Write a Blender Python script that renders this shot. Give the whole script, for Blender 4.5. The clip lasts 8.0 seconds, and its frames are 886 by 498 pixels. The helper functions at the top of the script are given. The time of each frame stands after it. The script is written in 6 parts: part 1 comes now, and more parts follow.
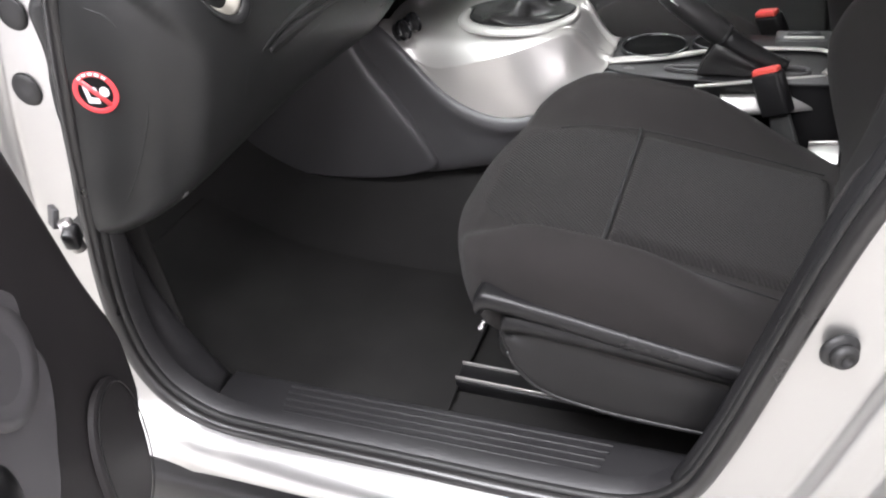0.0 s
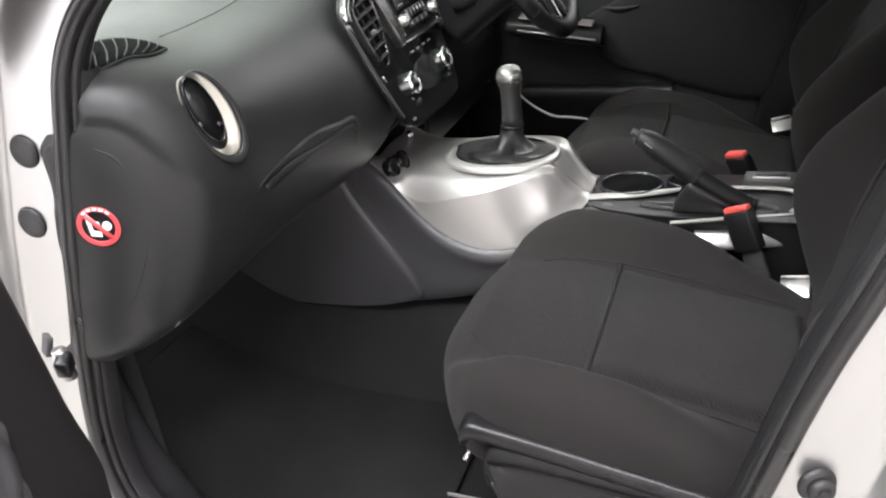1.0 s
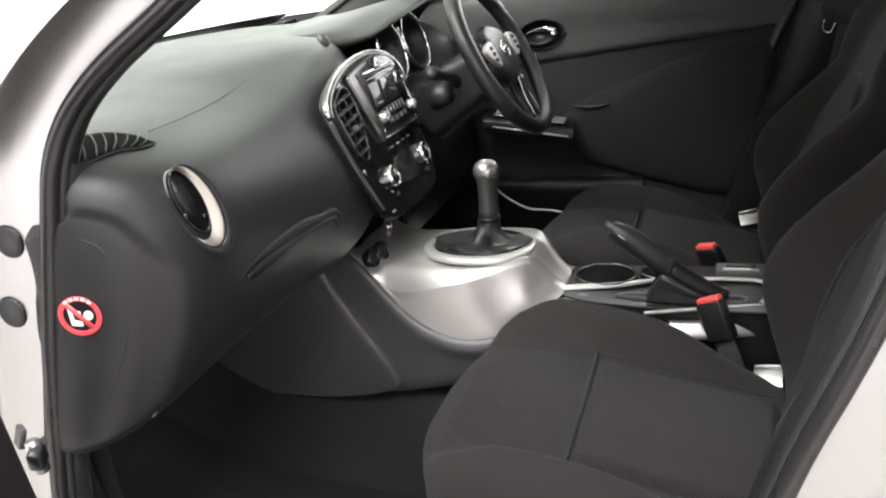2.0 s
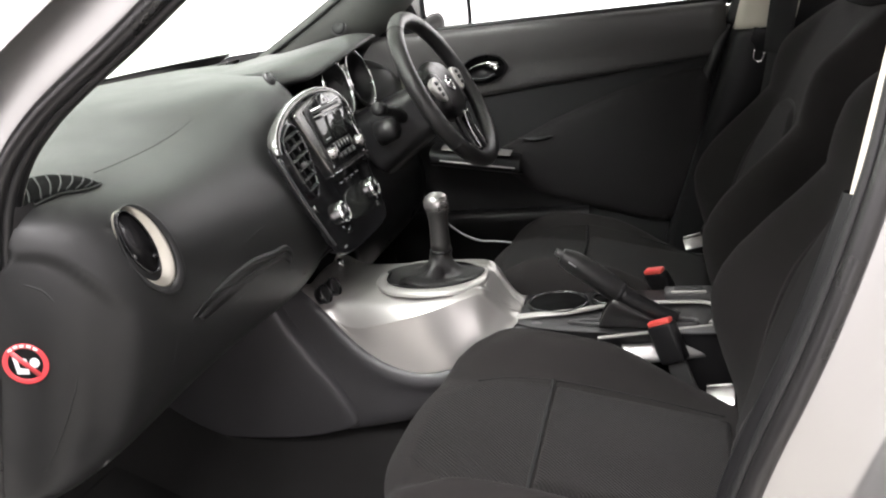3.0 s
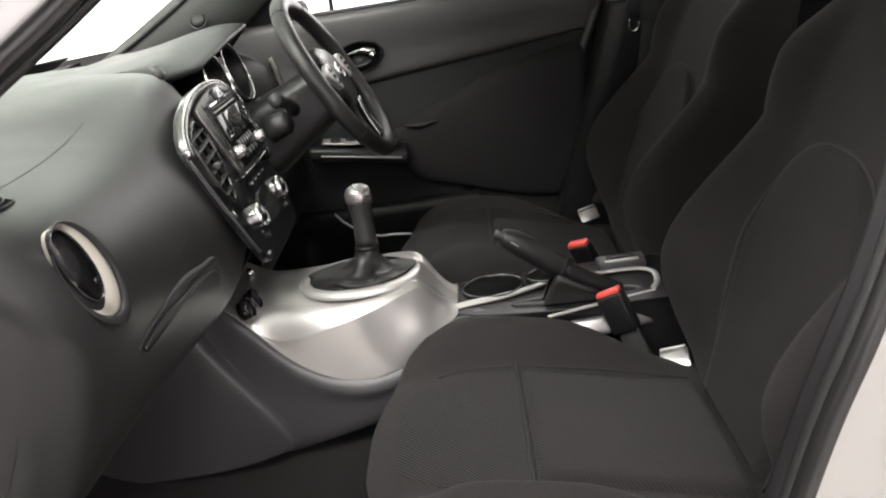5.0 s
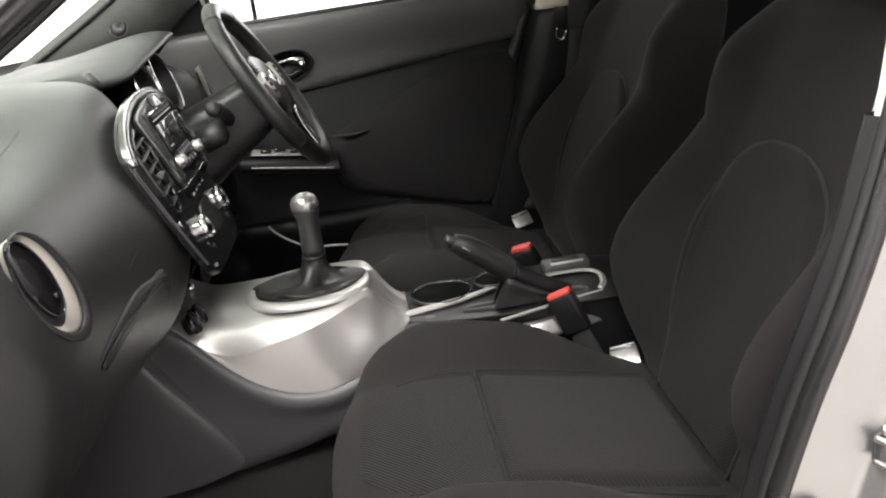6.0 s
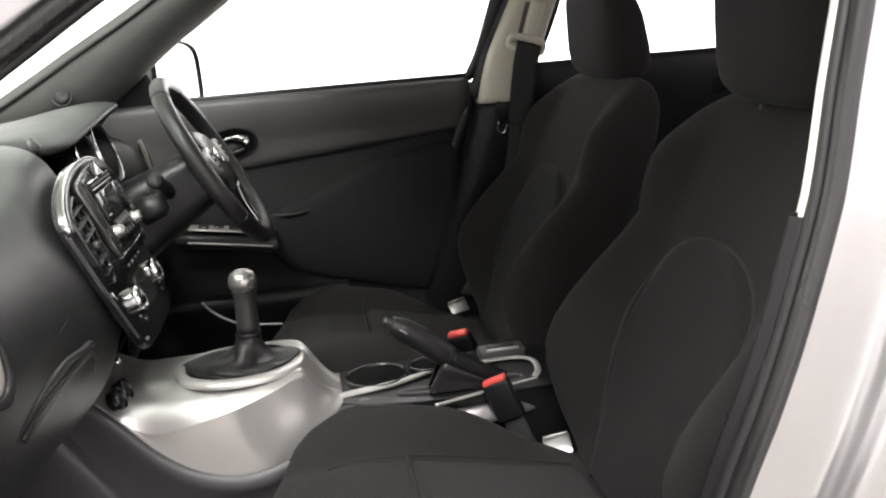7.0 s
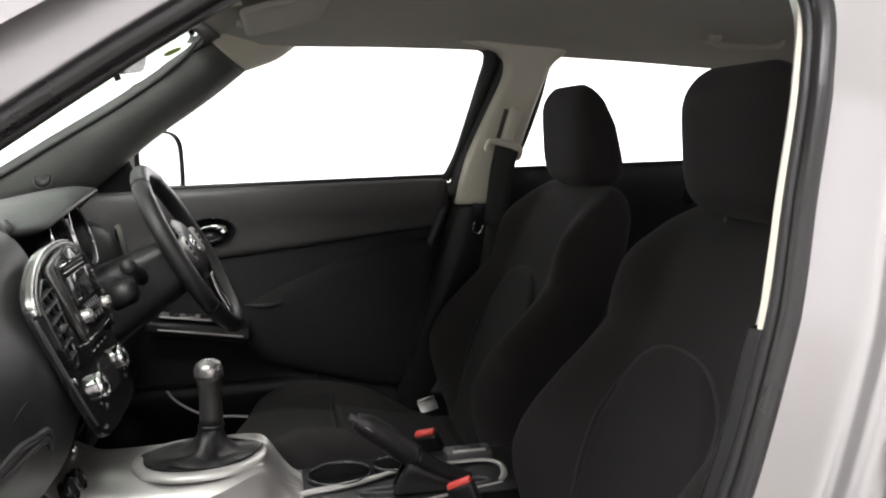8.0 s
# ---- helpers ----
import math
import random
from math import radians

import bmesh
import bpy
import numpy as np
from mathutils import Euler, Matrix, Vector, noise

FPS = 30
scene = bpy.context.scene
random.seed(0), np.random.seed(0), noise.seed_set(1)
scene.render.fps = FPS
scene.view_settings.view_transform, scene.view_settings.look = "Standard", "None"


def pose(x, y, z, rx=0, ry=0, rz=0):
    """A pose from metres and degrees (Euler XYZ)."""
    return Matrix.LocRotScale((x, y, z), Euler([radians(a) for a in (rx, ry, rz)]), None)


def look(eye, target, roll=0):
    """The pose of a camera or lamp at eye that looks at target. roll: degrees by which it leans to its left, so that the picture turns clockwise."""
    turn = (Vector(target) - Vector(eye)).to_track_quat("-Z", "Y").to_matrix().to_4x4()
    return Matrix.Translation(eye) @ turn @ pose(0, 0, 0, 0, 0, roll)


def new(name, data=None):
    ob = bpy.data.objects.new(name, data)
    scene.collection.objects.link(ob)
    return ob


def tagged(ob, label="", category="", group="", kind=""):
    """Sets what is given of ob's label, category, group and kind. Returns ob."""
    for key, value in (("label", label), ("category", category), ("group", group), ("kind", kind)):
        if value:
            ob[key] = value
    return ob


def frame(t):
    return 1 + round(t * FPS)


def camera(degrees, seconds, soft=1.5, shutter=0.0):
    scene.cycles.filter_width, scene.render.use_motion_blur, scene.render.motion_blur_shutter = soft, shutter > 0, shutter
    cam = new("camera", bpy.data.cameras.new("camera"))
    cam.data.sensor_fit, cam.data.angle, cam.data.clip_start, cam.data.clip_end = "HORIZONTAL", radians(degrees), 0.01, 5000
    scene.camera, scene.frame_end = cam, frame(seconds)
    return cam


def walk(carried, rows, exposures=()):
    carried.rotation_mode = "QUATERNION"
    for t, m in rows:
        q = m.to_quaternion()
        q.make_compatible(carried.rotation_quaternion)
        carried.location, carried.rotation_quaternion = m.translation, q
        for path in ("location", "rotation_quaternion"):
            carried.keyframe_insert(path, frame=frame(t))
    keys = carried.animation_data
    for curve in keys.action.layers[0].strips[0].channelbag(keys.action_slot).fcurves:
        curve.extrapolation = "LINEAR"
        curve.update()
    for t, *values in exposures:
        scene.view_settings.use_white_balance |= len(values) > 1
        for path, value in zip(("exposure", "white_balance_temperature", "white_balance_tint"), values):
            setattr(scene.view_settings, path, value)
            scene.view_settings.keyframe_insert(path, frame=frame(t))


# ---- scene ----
cam = camera(56.58, 8.0, soft=2.1)
PATH = [
    (0, pose(0.4045, -1.3297, 1.2705, 54.321, 7.677, 20.508)),
    (0.5, pose(0.4108, -1.3409, 1.2863, 58.773, 7.323, 20.245)),
    (1, pose(0.4147, -1.3515, 1.2967, 62.833, 6.778, 19.868)),
    (1.5, pose(0.4161, -1.3615, 1.3050, 66.438, 6.220, 19.227)),
    (3, pose(0.4096, -1.3770, 1.2995, 71.080, 6.733, 14.194)),
    (3.5, pose(0.3567, -1.3570, 1.2970, 70.998, 7.344, 10.501)),
    (4, pose(0.3040, -1.3408, 1.2903, 70.780, 7.464, 7.064)),
    (5.5, pose(0.1585, -1.3169, 1.2773, 68.628, 8.645, -3.438)),
    (6, pose(0.1297, -1.3147, 1.2751, 69.266, 7.857, -6.637)),
    (6.5, pose(0.1223, -1.3178, 1.2721, 71.375, 5.991, -8.729)),
    (7, pose(0.1182, -1.3235, 1.2730, 74.931, 4.199, -10.350)),
    (7.5, pose(0.1177, -1.3324, 1.2753, 78.484, 2.565, -11.106)),
    (8, pose(0.1256, -1.3342, 1.2768, 81.596, 1.610, -11.426)),
]
EXPOSURE = [(0, .44, 6250, 10), (1.5, .38, 6400, 9), (3.5, .11, 6550, 10), (5.5, .14, 6650, 10), (6.5, .12, 6600, 10), (7.2, -.04, 6550, 10), (8.0, -.50, 6500, 10)]
walk(cam, PATH, EXPOSURE)

# ---------------------------------------------------------------- light
world = bpy.data.worlds.new("studio_air")
scene.world = world
world.use_nodes = True
world.node_tree.nodes["Background"].inputs[0].default_value = (1.0, 0.97, 0.985, 1)
world.node_tree.nodes["Background"].inputs[1].default_value = 0.3


def soft_box(name, eye, target, sx, sy, watts):
    lamp = bpy.data.lights.new(name, "AREA")
    lamp.shape, lamp.size, lamp.size_y, lamp.energy = "RECTANGLE", sx, sy, watts
    lamp.color = (1.0, 0.965, 0.985)
    ob = new(name, lamp)
    ob.matrix_world = look(eye, target)
    return ob


soft_box("ceiling_light_panel_near", (-0.80, -1.45, 3.35), (-0.05, -0.2, 0.75), 2.0, 0.9, 140)
soft_box("ceiling_light_panel_rear", (0.80, -1.95, 3.12), (-0.05, -0.3, 0.75), 1.5, 0.7, 72)
soft_box("ceiling_light_panel_front", (-2.8, 0.2, 3.2), (-0.3, 0.1, 0.9), 1.6, 3.0, 10)
soft_box("ceiling_light_panel_far", (0.3, 2.6, 3.2), (0.3, 0.5, 0.8), 3.0, 1.2, 35)

# ---------------------------------------------------------------- materials


def mat(name, colour, rough=0.5, metal=0.0, grain=0.0, grain_scale=900.0, mottle=0.12, mottle_scale=9.0,
        coat=0.0, spec=0.5, sheen=0.0, rough_var=0.08):
    m = bpy.data.materials.new(name)
    m.use_nodes = True
    nt = m.node_tree
    b = nt.nodes["Principled BSDF"]
    b.inputs["Roughness"].default_value = rough
    b.inputs["Metallic"].default_value = metal
    b.inputs["Specular IOR Level"].default_value = spec
    b.inputs["Coat Weight"].default_value = coat
    b.inputs["Coat Roughness"].default_value = 0.06
    b.inputs["Sheen Weight"].default_value = sheen
    tc = nt.nodes.new("ShaderNodeTexCoord")
    big = nt.nodes.new("ShaderNodeTexNoise")
    big.inputs["Scale"].default_value = mottle_scale
    big.inputs["Detail"].default_value = 6
    nt.links.new(tc.outputs["Object"], big.inputs["Vector"])
    ramp = nt.nodes.new("ShaderNodeMix")
    ramp.data_type = "RGBA"
    ramp.inputs[6].default_value = (*[c * (1 - mottle) for c in colour], 1)
    ramp.inputs[7].default_value = (*[min(1, c * (1 + mottle)) for c in colour], 1)
    nt.links.new(big.outputs["Fac"], ramp.inputs[0])
    nt.links.new(ramp.outputs[2], b.inputs["Base Color"])
    if rough_var:
        rr = nt.nodes.new("ShaderNodeMapRange")
        rr.inputs[3].default_value, rr.inputs[4].default_value = rough - rough_var, rough + rough_var
        nt.links.new(big.outputs["Fac"], rr.inputs[0])
        nt.links.new(rr.outputs[0], b.inputs["Roughness"])
    if grain:
        fine = nt.nodes.new("ShaderNodeTexNoise")
        fine.inputs["Scale"].default_value = grain_scale
        fine.inputs["Detail"].default_value = 3
        nt.links.new(tc.outputs["Object"], fine.inputs["Vector"])
        bump = nt.nodes.new("ShaderNodeBump")
        bump.inputs["Strength"].default_value = grain
        bump.inputs["Distance"].default_value = 0.0006
        nt.links.new(fine.outputs["Fac"], bump.inputs["Height"])
        nt.links.new(bump.outputs["Normal"], b.inputs["Normal"])
    return m


def cloth(name, colour, pitch=0.0032, depth=0.55, plane="xy"):
    """Woven seat cloth: diagonal twill yarns in the plane of the panel; plane '' is a plain fine knit."""
    m = mat(name, colour, rough=0.93, mottle=0.26, mottle_scale=9, sheen=0.03, spec=0.20, rough_var=0.03, grain=0.9, grain_scale=1500)
    if not plane:
        return m
    nt = m.node_tree
    b = nt.nodes["Principled BSDF"]
    tc = nt.nodes.new("ShaderNodeTexCoord")
    sep = nt.nodes.new("ShaderNodeSeparateXYZ")
    nt.links.new(tc.outputs["Object"], sep.inputs[0])
    u, v = sep.outputs["XYZ".index(plane[0].upper())], sep.outputs["XYZ".index(plane[1].upper())]
    waves = []
    for sign in ("ADD", "SUBTRACT"):
        d = nt.nodes.new("ShaderNodeMath")
        d.operation = sign
        nt.links.new(u, d.inputs[0])
        nt.links.new(v, d.inputs[1])
        k = nt.nodes.new("ShaderNodeMath")
        k.operation = "MULTIPLY"
        k.inputs[1].default_value = 4.44 / pitch
        nt.links.new(d.outputs[0], k.inputs[0])
        w = nt.nodes.new("ShaderNodeMath")
        w.operation = "SINE"
        nt.links.new(k.outputs[0], w.inputs[0])
        waves.append(w)
    mx = nt.nodes.new("ShaderNodeMath")
    mx.operation = "MULTIPLY_ADD"   # a twill: one diagonal leads, the other only breaks it up
    mx.inputs[1].default_value = 0.25
    nt.links.new(waves[1].outputs[0], mx.inputs[0])
    nt.links.new(waves[0].outputs[0], mx.inputs[2])
    bump = nt.nodes.new("ShaderNodeBump")
    bump.inputs["Strength"].default_value = depth
    bump.inputs["Distance"].default_value = 0.0008
    nt.links.new(mx.outputs[0], bump.inputs["Height"])
    nt.links.new(bump.outputs["Normal"], b.inputs["Normal"])
    # the weave's colour darkens towards its valleys
    old = b.inputs["Base Color"].links[0].from_socket
    dk = nt.nodes.new("ShaderNodeMix")
    dk.data_type, dk.blend_type = "RGBA", "MULTIPLY"
    rg = nt.nodes.new("ShaderNodeMapRange")
    rg.inputs[1].default_value = -1.0
    rg.inputs[3].default_value, rg.inputs[4].default_value = 0.80, 1.19
    nt.links.new(mx.outputs[0], rg.inputs[0])
    dk.inputs[0].default_value = 1.0
    nt.links.new(old, dk.inputs[6])
    nt.links.new(rg.outputs[0], dk.inputs[7])
    nt.links.new(dk.outputs[2], b.inputs["Base Color"])
    return m


def glass_mat(name, tint=(0.97, 0.99, 0.98)):
    m = bpy.data.materials.new(name)
    m.use_nodes = True
    b = m.node_tree.nodes["Principled BSDF"]
    b.inputs["Base Color"].default_value = (*tint, 1)
    b.inputs["Roughness"].default_value = 0.02
    b.inputs["IOR"].default_value = 1.1
    b.inputs["Transmission Weight"].default_value = 1.0
    return m


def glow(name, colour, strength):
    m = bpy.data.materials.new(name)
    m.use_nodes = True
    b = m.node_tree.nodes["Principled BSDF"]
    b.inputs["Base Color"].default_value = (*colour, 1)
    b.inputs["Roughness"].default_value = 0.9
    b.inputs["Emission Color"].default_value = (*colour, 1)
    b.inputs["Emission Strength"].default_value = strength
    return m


DASH = mat("dash_soft_plastic", (0.0178, 0.0182, 0.0181), 0.40, grain=0.35, grain_scale=1400, spec=0.38)
PILLAR = mat("pillar_grey_plastic", (0.058, 0.060, 0.055), 0.48, grain=0.3, grain_scale=1500)
SCUFF = mat("scuff_plate_plastic", (0.018, 0.0175, 0.0185), 0.42, grain=0.3, grain_scale=1500)
FLANK = mat("console_side_plastic", (0.056, 0.0545, 0.057), 0.38, grain=0.3, grain_scale=1600)
SHIELD_PLASTIC = mat("seat_shield_plastic", (0.0075, 0.0073, 0.0076), 0.42, grain=0.3, grain_scale=1500, spec=0.30)
TRIM = mat("black_trim_plastic", (0.0105, 0.0103, 0.0108), 0.30, grain=0.22, grain_scale=1500, spec=0.30)
TRIM_GREY = mat("dark_grey_trim_plastic", (0.05, 0.049, 0.05), 0.45, grain=0.3, grain_scale=1500)
DOOR_UP = mat("door_upper_plastic", (0.056, 0.054, 0.053), 0.48, grain=0.3, grain_scale=1500)
DOOR_CARD = mat("door_card_plastic", (0.0225, 0.0205, 0.0215), 0.50, grain=0.35, grain_scale=1300, spec=0.35)
DOOR_CLOTH = cloth("door_cloth", (0.0150, 0.0140, 0.0142), plane="")
SEAL = mat("door_seal_rubber", (0.014, 0.0135, 0.0135), 0.29, grain=0.12, grain_scale=500, spec=0.6)
RUBBER = mat("rubber_seal", (0.012, 0.012, 0.012), 0.5, grain=0.2, grain_scale=700)
CARPET = mat("carpet_pile", (0.0185, 0.018, 0.0175), 0.97, grain=1.0, grain_scale=420, mottle=0.35, mottle_scale=7, spec=0.1)
SEAT = cloth("seat_cloth", (0.0168, 0.0152, 0.0148), plane="")
# Paler than the seat cloth: paints the light caught by the raised arch edge.
ARCH_EDGE = cloth("arch_edge_highlight_cloth", (0.030, 0.0285, 0.0285), plane="")
# Dark door cloth; on seat seams the same black paints the crease's shade.
SEAT_DARK = mat("dark_cloth_and_seam_shade", (0.008, 0.008, 0.008), 0.9, mottle=0.1)
SEAT_IN = cloth("seat_insert_cloth", (0.0152, 0.0140, 0.0137), 0.0044, 0.8, "xy")
SEAT_BACK = cloth("seat_back_insert_cloth", (0.0148, 0.0136, 0.0134), 0.0042, 0.25, "yz")
PAINT = mat("silver_car_paint", (0.48, 0.477, 0.468), 0.33, metal=0.85, coat=0.25, grain=0.05, grain_scale=2600, mottle=0.0, rough_var=0.0)
SILVER = mat("satin_silver_lacquer", (0.54, 0.525, 0.505), 0.31, metal=0.72, grain=0.04, grain_scale=2400, mottle=0.02, rough_var=0.015)
SILVER_TRIM = mat("silver_plastic_trim", (0.46, 0.45, 0.43), 0.33, metal=0.5, mottle=0.05, rough_var=0.03)
RADIO = mat("radio_grey_lacquer", (0.035, 0.035, 0.0345), 0.28, metal=0.5, mottle=0.05)
STACK_SILVER = mat("dark_chrome_trim", (0.17, 0.167, 0.163), 0.22, metal=0.85, mottle=0.05, rough_var=0.04)
CHAMPAGNE = mat("champagne_satin_trim", (0.56, 0.54, 0.47), 0.32, metal=0.75, mottle=0.04)
CHROME = mat("chrome", (0.82, 0.82, 0.82), 0.09, metal=1.0, mottle=0.02, rough_var=0.03)
STEEL = mat("zinc_plated_steel", (0.45, 0.44, 0.43), 0.35, metal=0.95, mottle=0.2, mottle_scale=40)
GLOSS = mat("piano_black", (0.012, 0.012, 0.013), 0.10, coat=0.3, mottle=0.05, rough_var=0.03)
LEATHER = mat("black_leather", (0.015, 0.0145, 0.0145), 0.34, grain=0.8, grain_scale=650, mottle=0.2)
GRIP = mat("dark_grip_leather", (0.035, 0.034, 0.033), 0.34, metal=0.2, grain=0.4, grain_scale=900, mottle=0.12)
KNOB = mat("dark_satin_metal", (0.36, 0.35, 0.34), 0.27, metal=0.85, grain=0.1, grain_scale=1800, mottle=0.08, rough_var=0.04)
CREAM = mat("cream_pillar_plastic", (0.60, 0.57, 0.47), 0.55, grain=0.2, grain_scale=1400, mottle=0.04)
HEADLINER = mat("headliner_cloth", (0.40, 0.385, 0.34), 0.95, grain=0.6, grain_scale=800, mottle=0.06, spec=0.2)
RED = mat("red_buckle_plastic", (0.60, 0.075, 0.06), 0.35, mottle=0.06)
STICKER_RED = mat("sticker_red", (0.78, 0.07, 0.08), 0.35, mottle=0.05)
STICKER_WHITE = mat("sticker_white", (0.85, 0.84, 0.84), 0.4, mottle=0.03)
WEB = mat("belt_webbing", (0.016, 0.016, 0.016), 0.8, grain=0.6, grain_scale=500)
GREEN = mat("green_sticker_paper", (0.45, 0.60, 0.08), 0.6, mottle=0.05)
SCREEN = mat("display_glass", (0.035, 0.037, 0.035), 0.08, mottle=0.1, rough_var=0.02)
# Near-black that paints the shade of openings which have no real depth.
OPENING_SHADE = mat("painted_opening_shade", (0.004, 0.004, 0.004), 0.95, mottle=0.2, spec=0.08)
MARK = mat("grey_print", (0.35, 0.35, 0.35), 0.5, mottle=0.05)
CEIL = mat("white_ceiling_paint", (0.85, 0.85, 0.84), 0.9, mottle=0.03)
MAT = mat("mat_pile", (0.0185, 0.018, 0.0175), 0.98, grain=1.0, grain_scale=520, mottle=0.4, mottle_scale=9, spec=0.1)
MIRROR = mat("mirror_glass", (0.9, 0.9, 0.9), 0.02, metal=1.0, mottle=0.01, rough_var=0.01)
TRIM_LIGHT = mat("mid_grey_trim_plastic", (0.078, 0.075, 0.079), 0.45, grain=0.3, grain_scale=1500)
GLASS = glass_mat("window_glass")
TINTED = glass_mat("green_tinted_glass", (0.65, 0.735, 0.66))
# Walls glow by themselves; three strengths stand in for the light on each.
WALL = glow("glowing_studio_wall", (0.96, 0.93, 0.945), 1.5)
WALL_FAR = glow("glowing_studio_wall_strong", (0.96, 0.93, 0.945), 2.9)
WALL_SIDE = glow("glowing_studio_wall_dim", (0.96, 0.93, 0.955), 0.95)
GROUND = mat("painted_studio_floor", (0.50, 0.485, 0.45), 0.35, grain=0.2, grain_scale=120, mottle=0.1, mottle_scale=3)

# ---------------------------------------------------------------- mesh helpers


def arr(p):
    return np.array(p, float)


def spline(P, n, closed=False):
    """n points on a Catmull-Rom curve through P, by even steps of its own parameter."""
    P = arr(P)
    k = len(P)
    if closed:
        Q = np.vstack([P[-1], P, P[0], P[1]])
        s = np.linspace(0, k, n, endpoint=False)
    else:
        Q = np.vstack([2 * P[0] - P[1], P, 2 * P[-1] - P[-2]])
        s = np.linspace(0, k - 1, n)
    i = np.minimum(s.astype(int), k - 1 if closed else k - 2)
    t = (s - i)[:, None]
    a, b, c, d = Q[i], Q[i + 1], Q[i + 2], Q[i + 3]
    return 0.5 * (2 * b + (c - a) * t + (2 * a - 5 * b + 4 * c - d) * t ** 2 + (3 * b - a - 3 * c + d) * t ** 3)


def mesh_ob(name, verts, faces, material, parent=None, label="", smooth=True, m=None):
    me = bpy.data.meshes.new(name)
    v = arr(verts)
    if m is not None:
        r = np.array(m)
        v = v @ r[:3, :3].T + r[:3, 3]
    me.from_pydata(v.tolist(), [], [list(map(int, f)) for f in faces])
    bm = bmesh.new()
    bm.from_mesh(me)
    bmesh.ops.recalc_face_normals(bm, faces=bm.faces)
    bm.to_mesh(me)
    bm.free()
    if smooth:
        me.polygons.foreach_set("use_smooth", [True] * len(me.polygons))
    me.materials.append(material)
    ob = new(name, me)
    if parent is not None:
        ob.parent = parent
        ob.matrix_parent_inverse = parent.matrix_world.inverted()
    if label:
        tagged(ob, label)
    return ob


def part(name, bm, material, parent=None, label="", smooth=False, m=None):
    """One bmesh as one mesh object, under a thing or a part."""
    if m is not None:
        bm.transform(m)
    me = bpy.data.meshes.new(name)
    bm.to_mesh(me)
    bm.free()
    if smooth:
        me.polygons.foreach_set("use_smooth", [True] * len(me.polygons))
    me.materials.append(material)
    ob = new(name, me)
    if parent is not None:
        ob.parent = parent
        ob.matrix_parent_inverse = parent.matrix_world.inverted()
    if label:
        tagged(ob, label)
    return ob


def grid_faces(nu, nv, closed_u=False, closed_v=False):
    f = []
    for i in range(nu if closed_u else nu - 1):
        for j in range(nv if closed_v else nv - 1):
            a, b = i, (i + 1) % nu
            c, d = j, (j + 1) % nv
            f.append((a * nv + c, b * nv + c, b * nv + d, a * nv + d))
    return f


def sheet(name, G, material, parent=None, label="", closed_u=False, closed_v=False, thick=0.0, caps=False, m=None):
    """A smooth surface through a grid of points G[u][v]; thick > 0 makes it a shell."""
    G = arr(G)
    nu, nv = G.shape[:2]
    V = G.reshape(-1, 3).tolist()
    F = grid_faces(nu, nv, closed_u, closed_v)
    if caps:
        F.append(tuple(range(nv)))
        F.append(tuple(range((nu - 1) * nv, nu * nv)))
    ob = mesh_ob(name, V, F, material, parent, label, m=m)
    if thick:
        s = ob.modifiers.new("shell", "SOLIDIFY")
        s.thickness, s.offset = thick, 0.0
    return ob


def fine(rows, nu, nv, closed_v=False, closed_u=False):
    """Splines through rows of points, both ways."""
    A = np.array([spline(r, nv, closed_v) for r in rows])
    return np.array([spline(A[:, j], nu, closed_u) for j in range(A.shape[1])]).transpose(1, 0, 2)


def bspline(P, n):
    """n points on a smooth cubic B-spline that starts and ends at P's ends."""
    P = arr(P)
    Q = np.vstack([P[0] * 3 - P[1] * 2, 2 * P[0] - P[1], P, 2 * P[-1] - P[-2]])[1:]
    k = len(P)
    s = np.linspace(0, k - 1, n)
    i = np.minimum(s.astype(int), k - 2)
    t = (s - i)[:, None]
    a, b, c, d = Q[i], Q[i + 1], Q[i + 2], Q[i + 3]
    return ((1 - t) ** 3 * a + (3 * t ** 3 - 6 * t ** 2 + 4) * b + (-3 * t ** 3 + 3 * t ** 2 + 3 * t + 1) * c + t ** 3 * d) / 6


def soft(rows, nu, nv):
    """As fine(), but smoothed: the surface passes near the rows."""
    A = np.array([bspline(r, nv) for r in rows])
    return np.array([bspline(A[:, j], nu) for j in range(A.shape[1])]).transpose(1, 0, 2)


def frames_along(P, closed=False):
    P = arr(P)
    T = np.roll(P, -1, 0) - np.roll(P, 1, 0)
    if not closed:
        T[0], T[-1] = P[1] - P[0], P[-1] - P[-2]
    T /= np.linalg.norm(T, axis=1, keepdims=True) + 1e-12
    n = np.cross(T[0], (0.3, 0.2, 0.9))
    n /= np.linalg.norm(n)
    N = []
    for t in T:
        n = n - t * (n @ t)
        n /= np.linalg.norm(n)
        N.append(n)
    return T, arr(N), np.cross(T, arr(N))


def tube(name, P, r, material, parent=None, label="", seg=10, closed=False, flat=1.0, m=None, n=0):
    """A round (or flattened) bar along points; r may change along it."""
    P = spline(P, n, closed) if n else arr(P)
    T, N, B = frames_along(P, closed)
    r = np.interp(np.linspace(0, 1, len(P)), np.linspace(0, 1, len(np.atleast_1d(r))), np.atleast_1d(r))
    a = np.linspace(0, 2 * np.pi, seg, endpoint=False)
    G = P[:, None] + r[:, None, None] * (np.cos(a)[None, :, None] * N[:, None] + flat * np.sin(a)[None, :, None] * B[:, None])
    return sheet(name, G, material, parent, label, closed_u=closed, closed_v=True, caps=not closed, m=m)


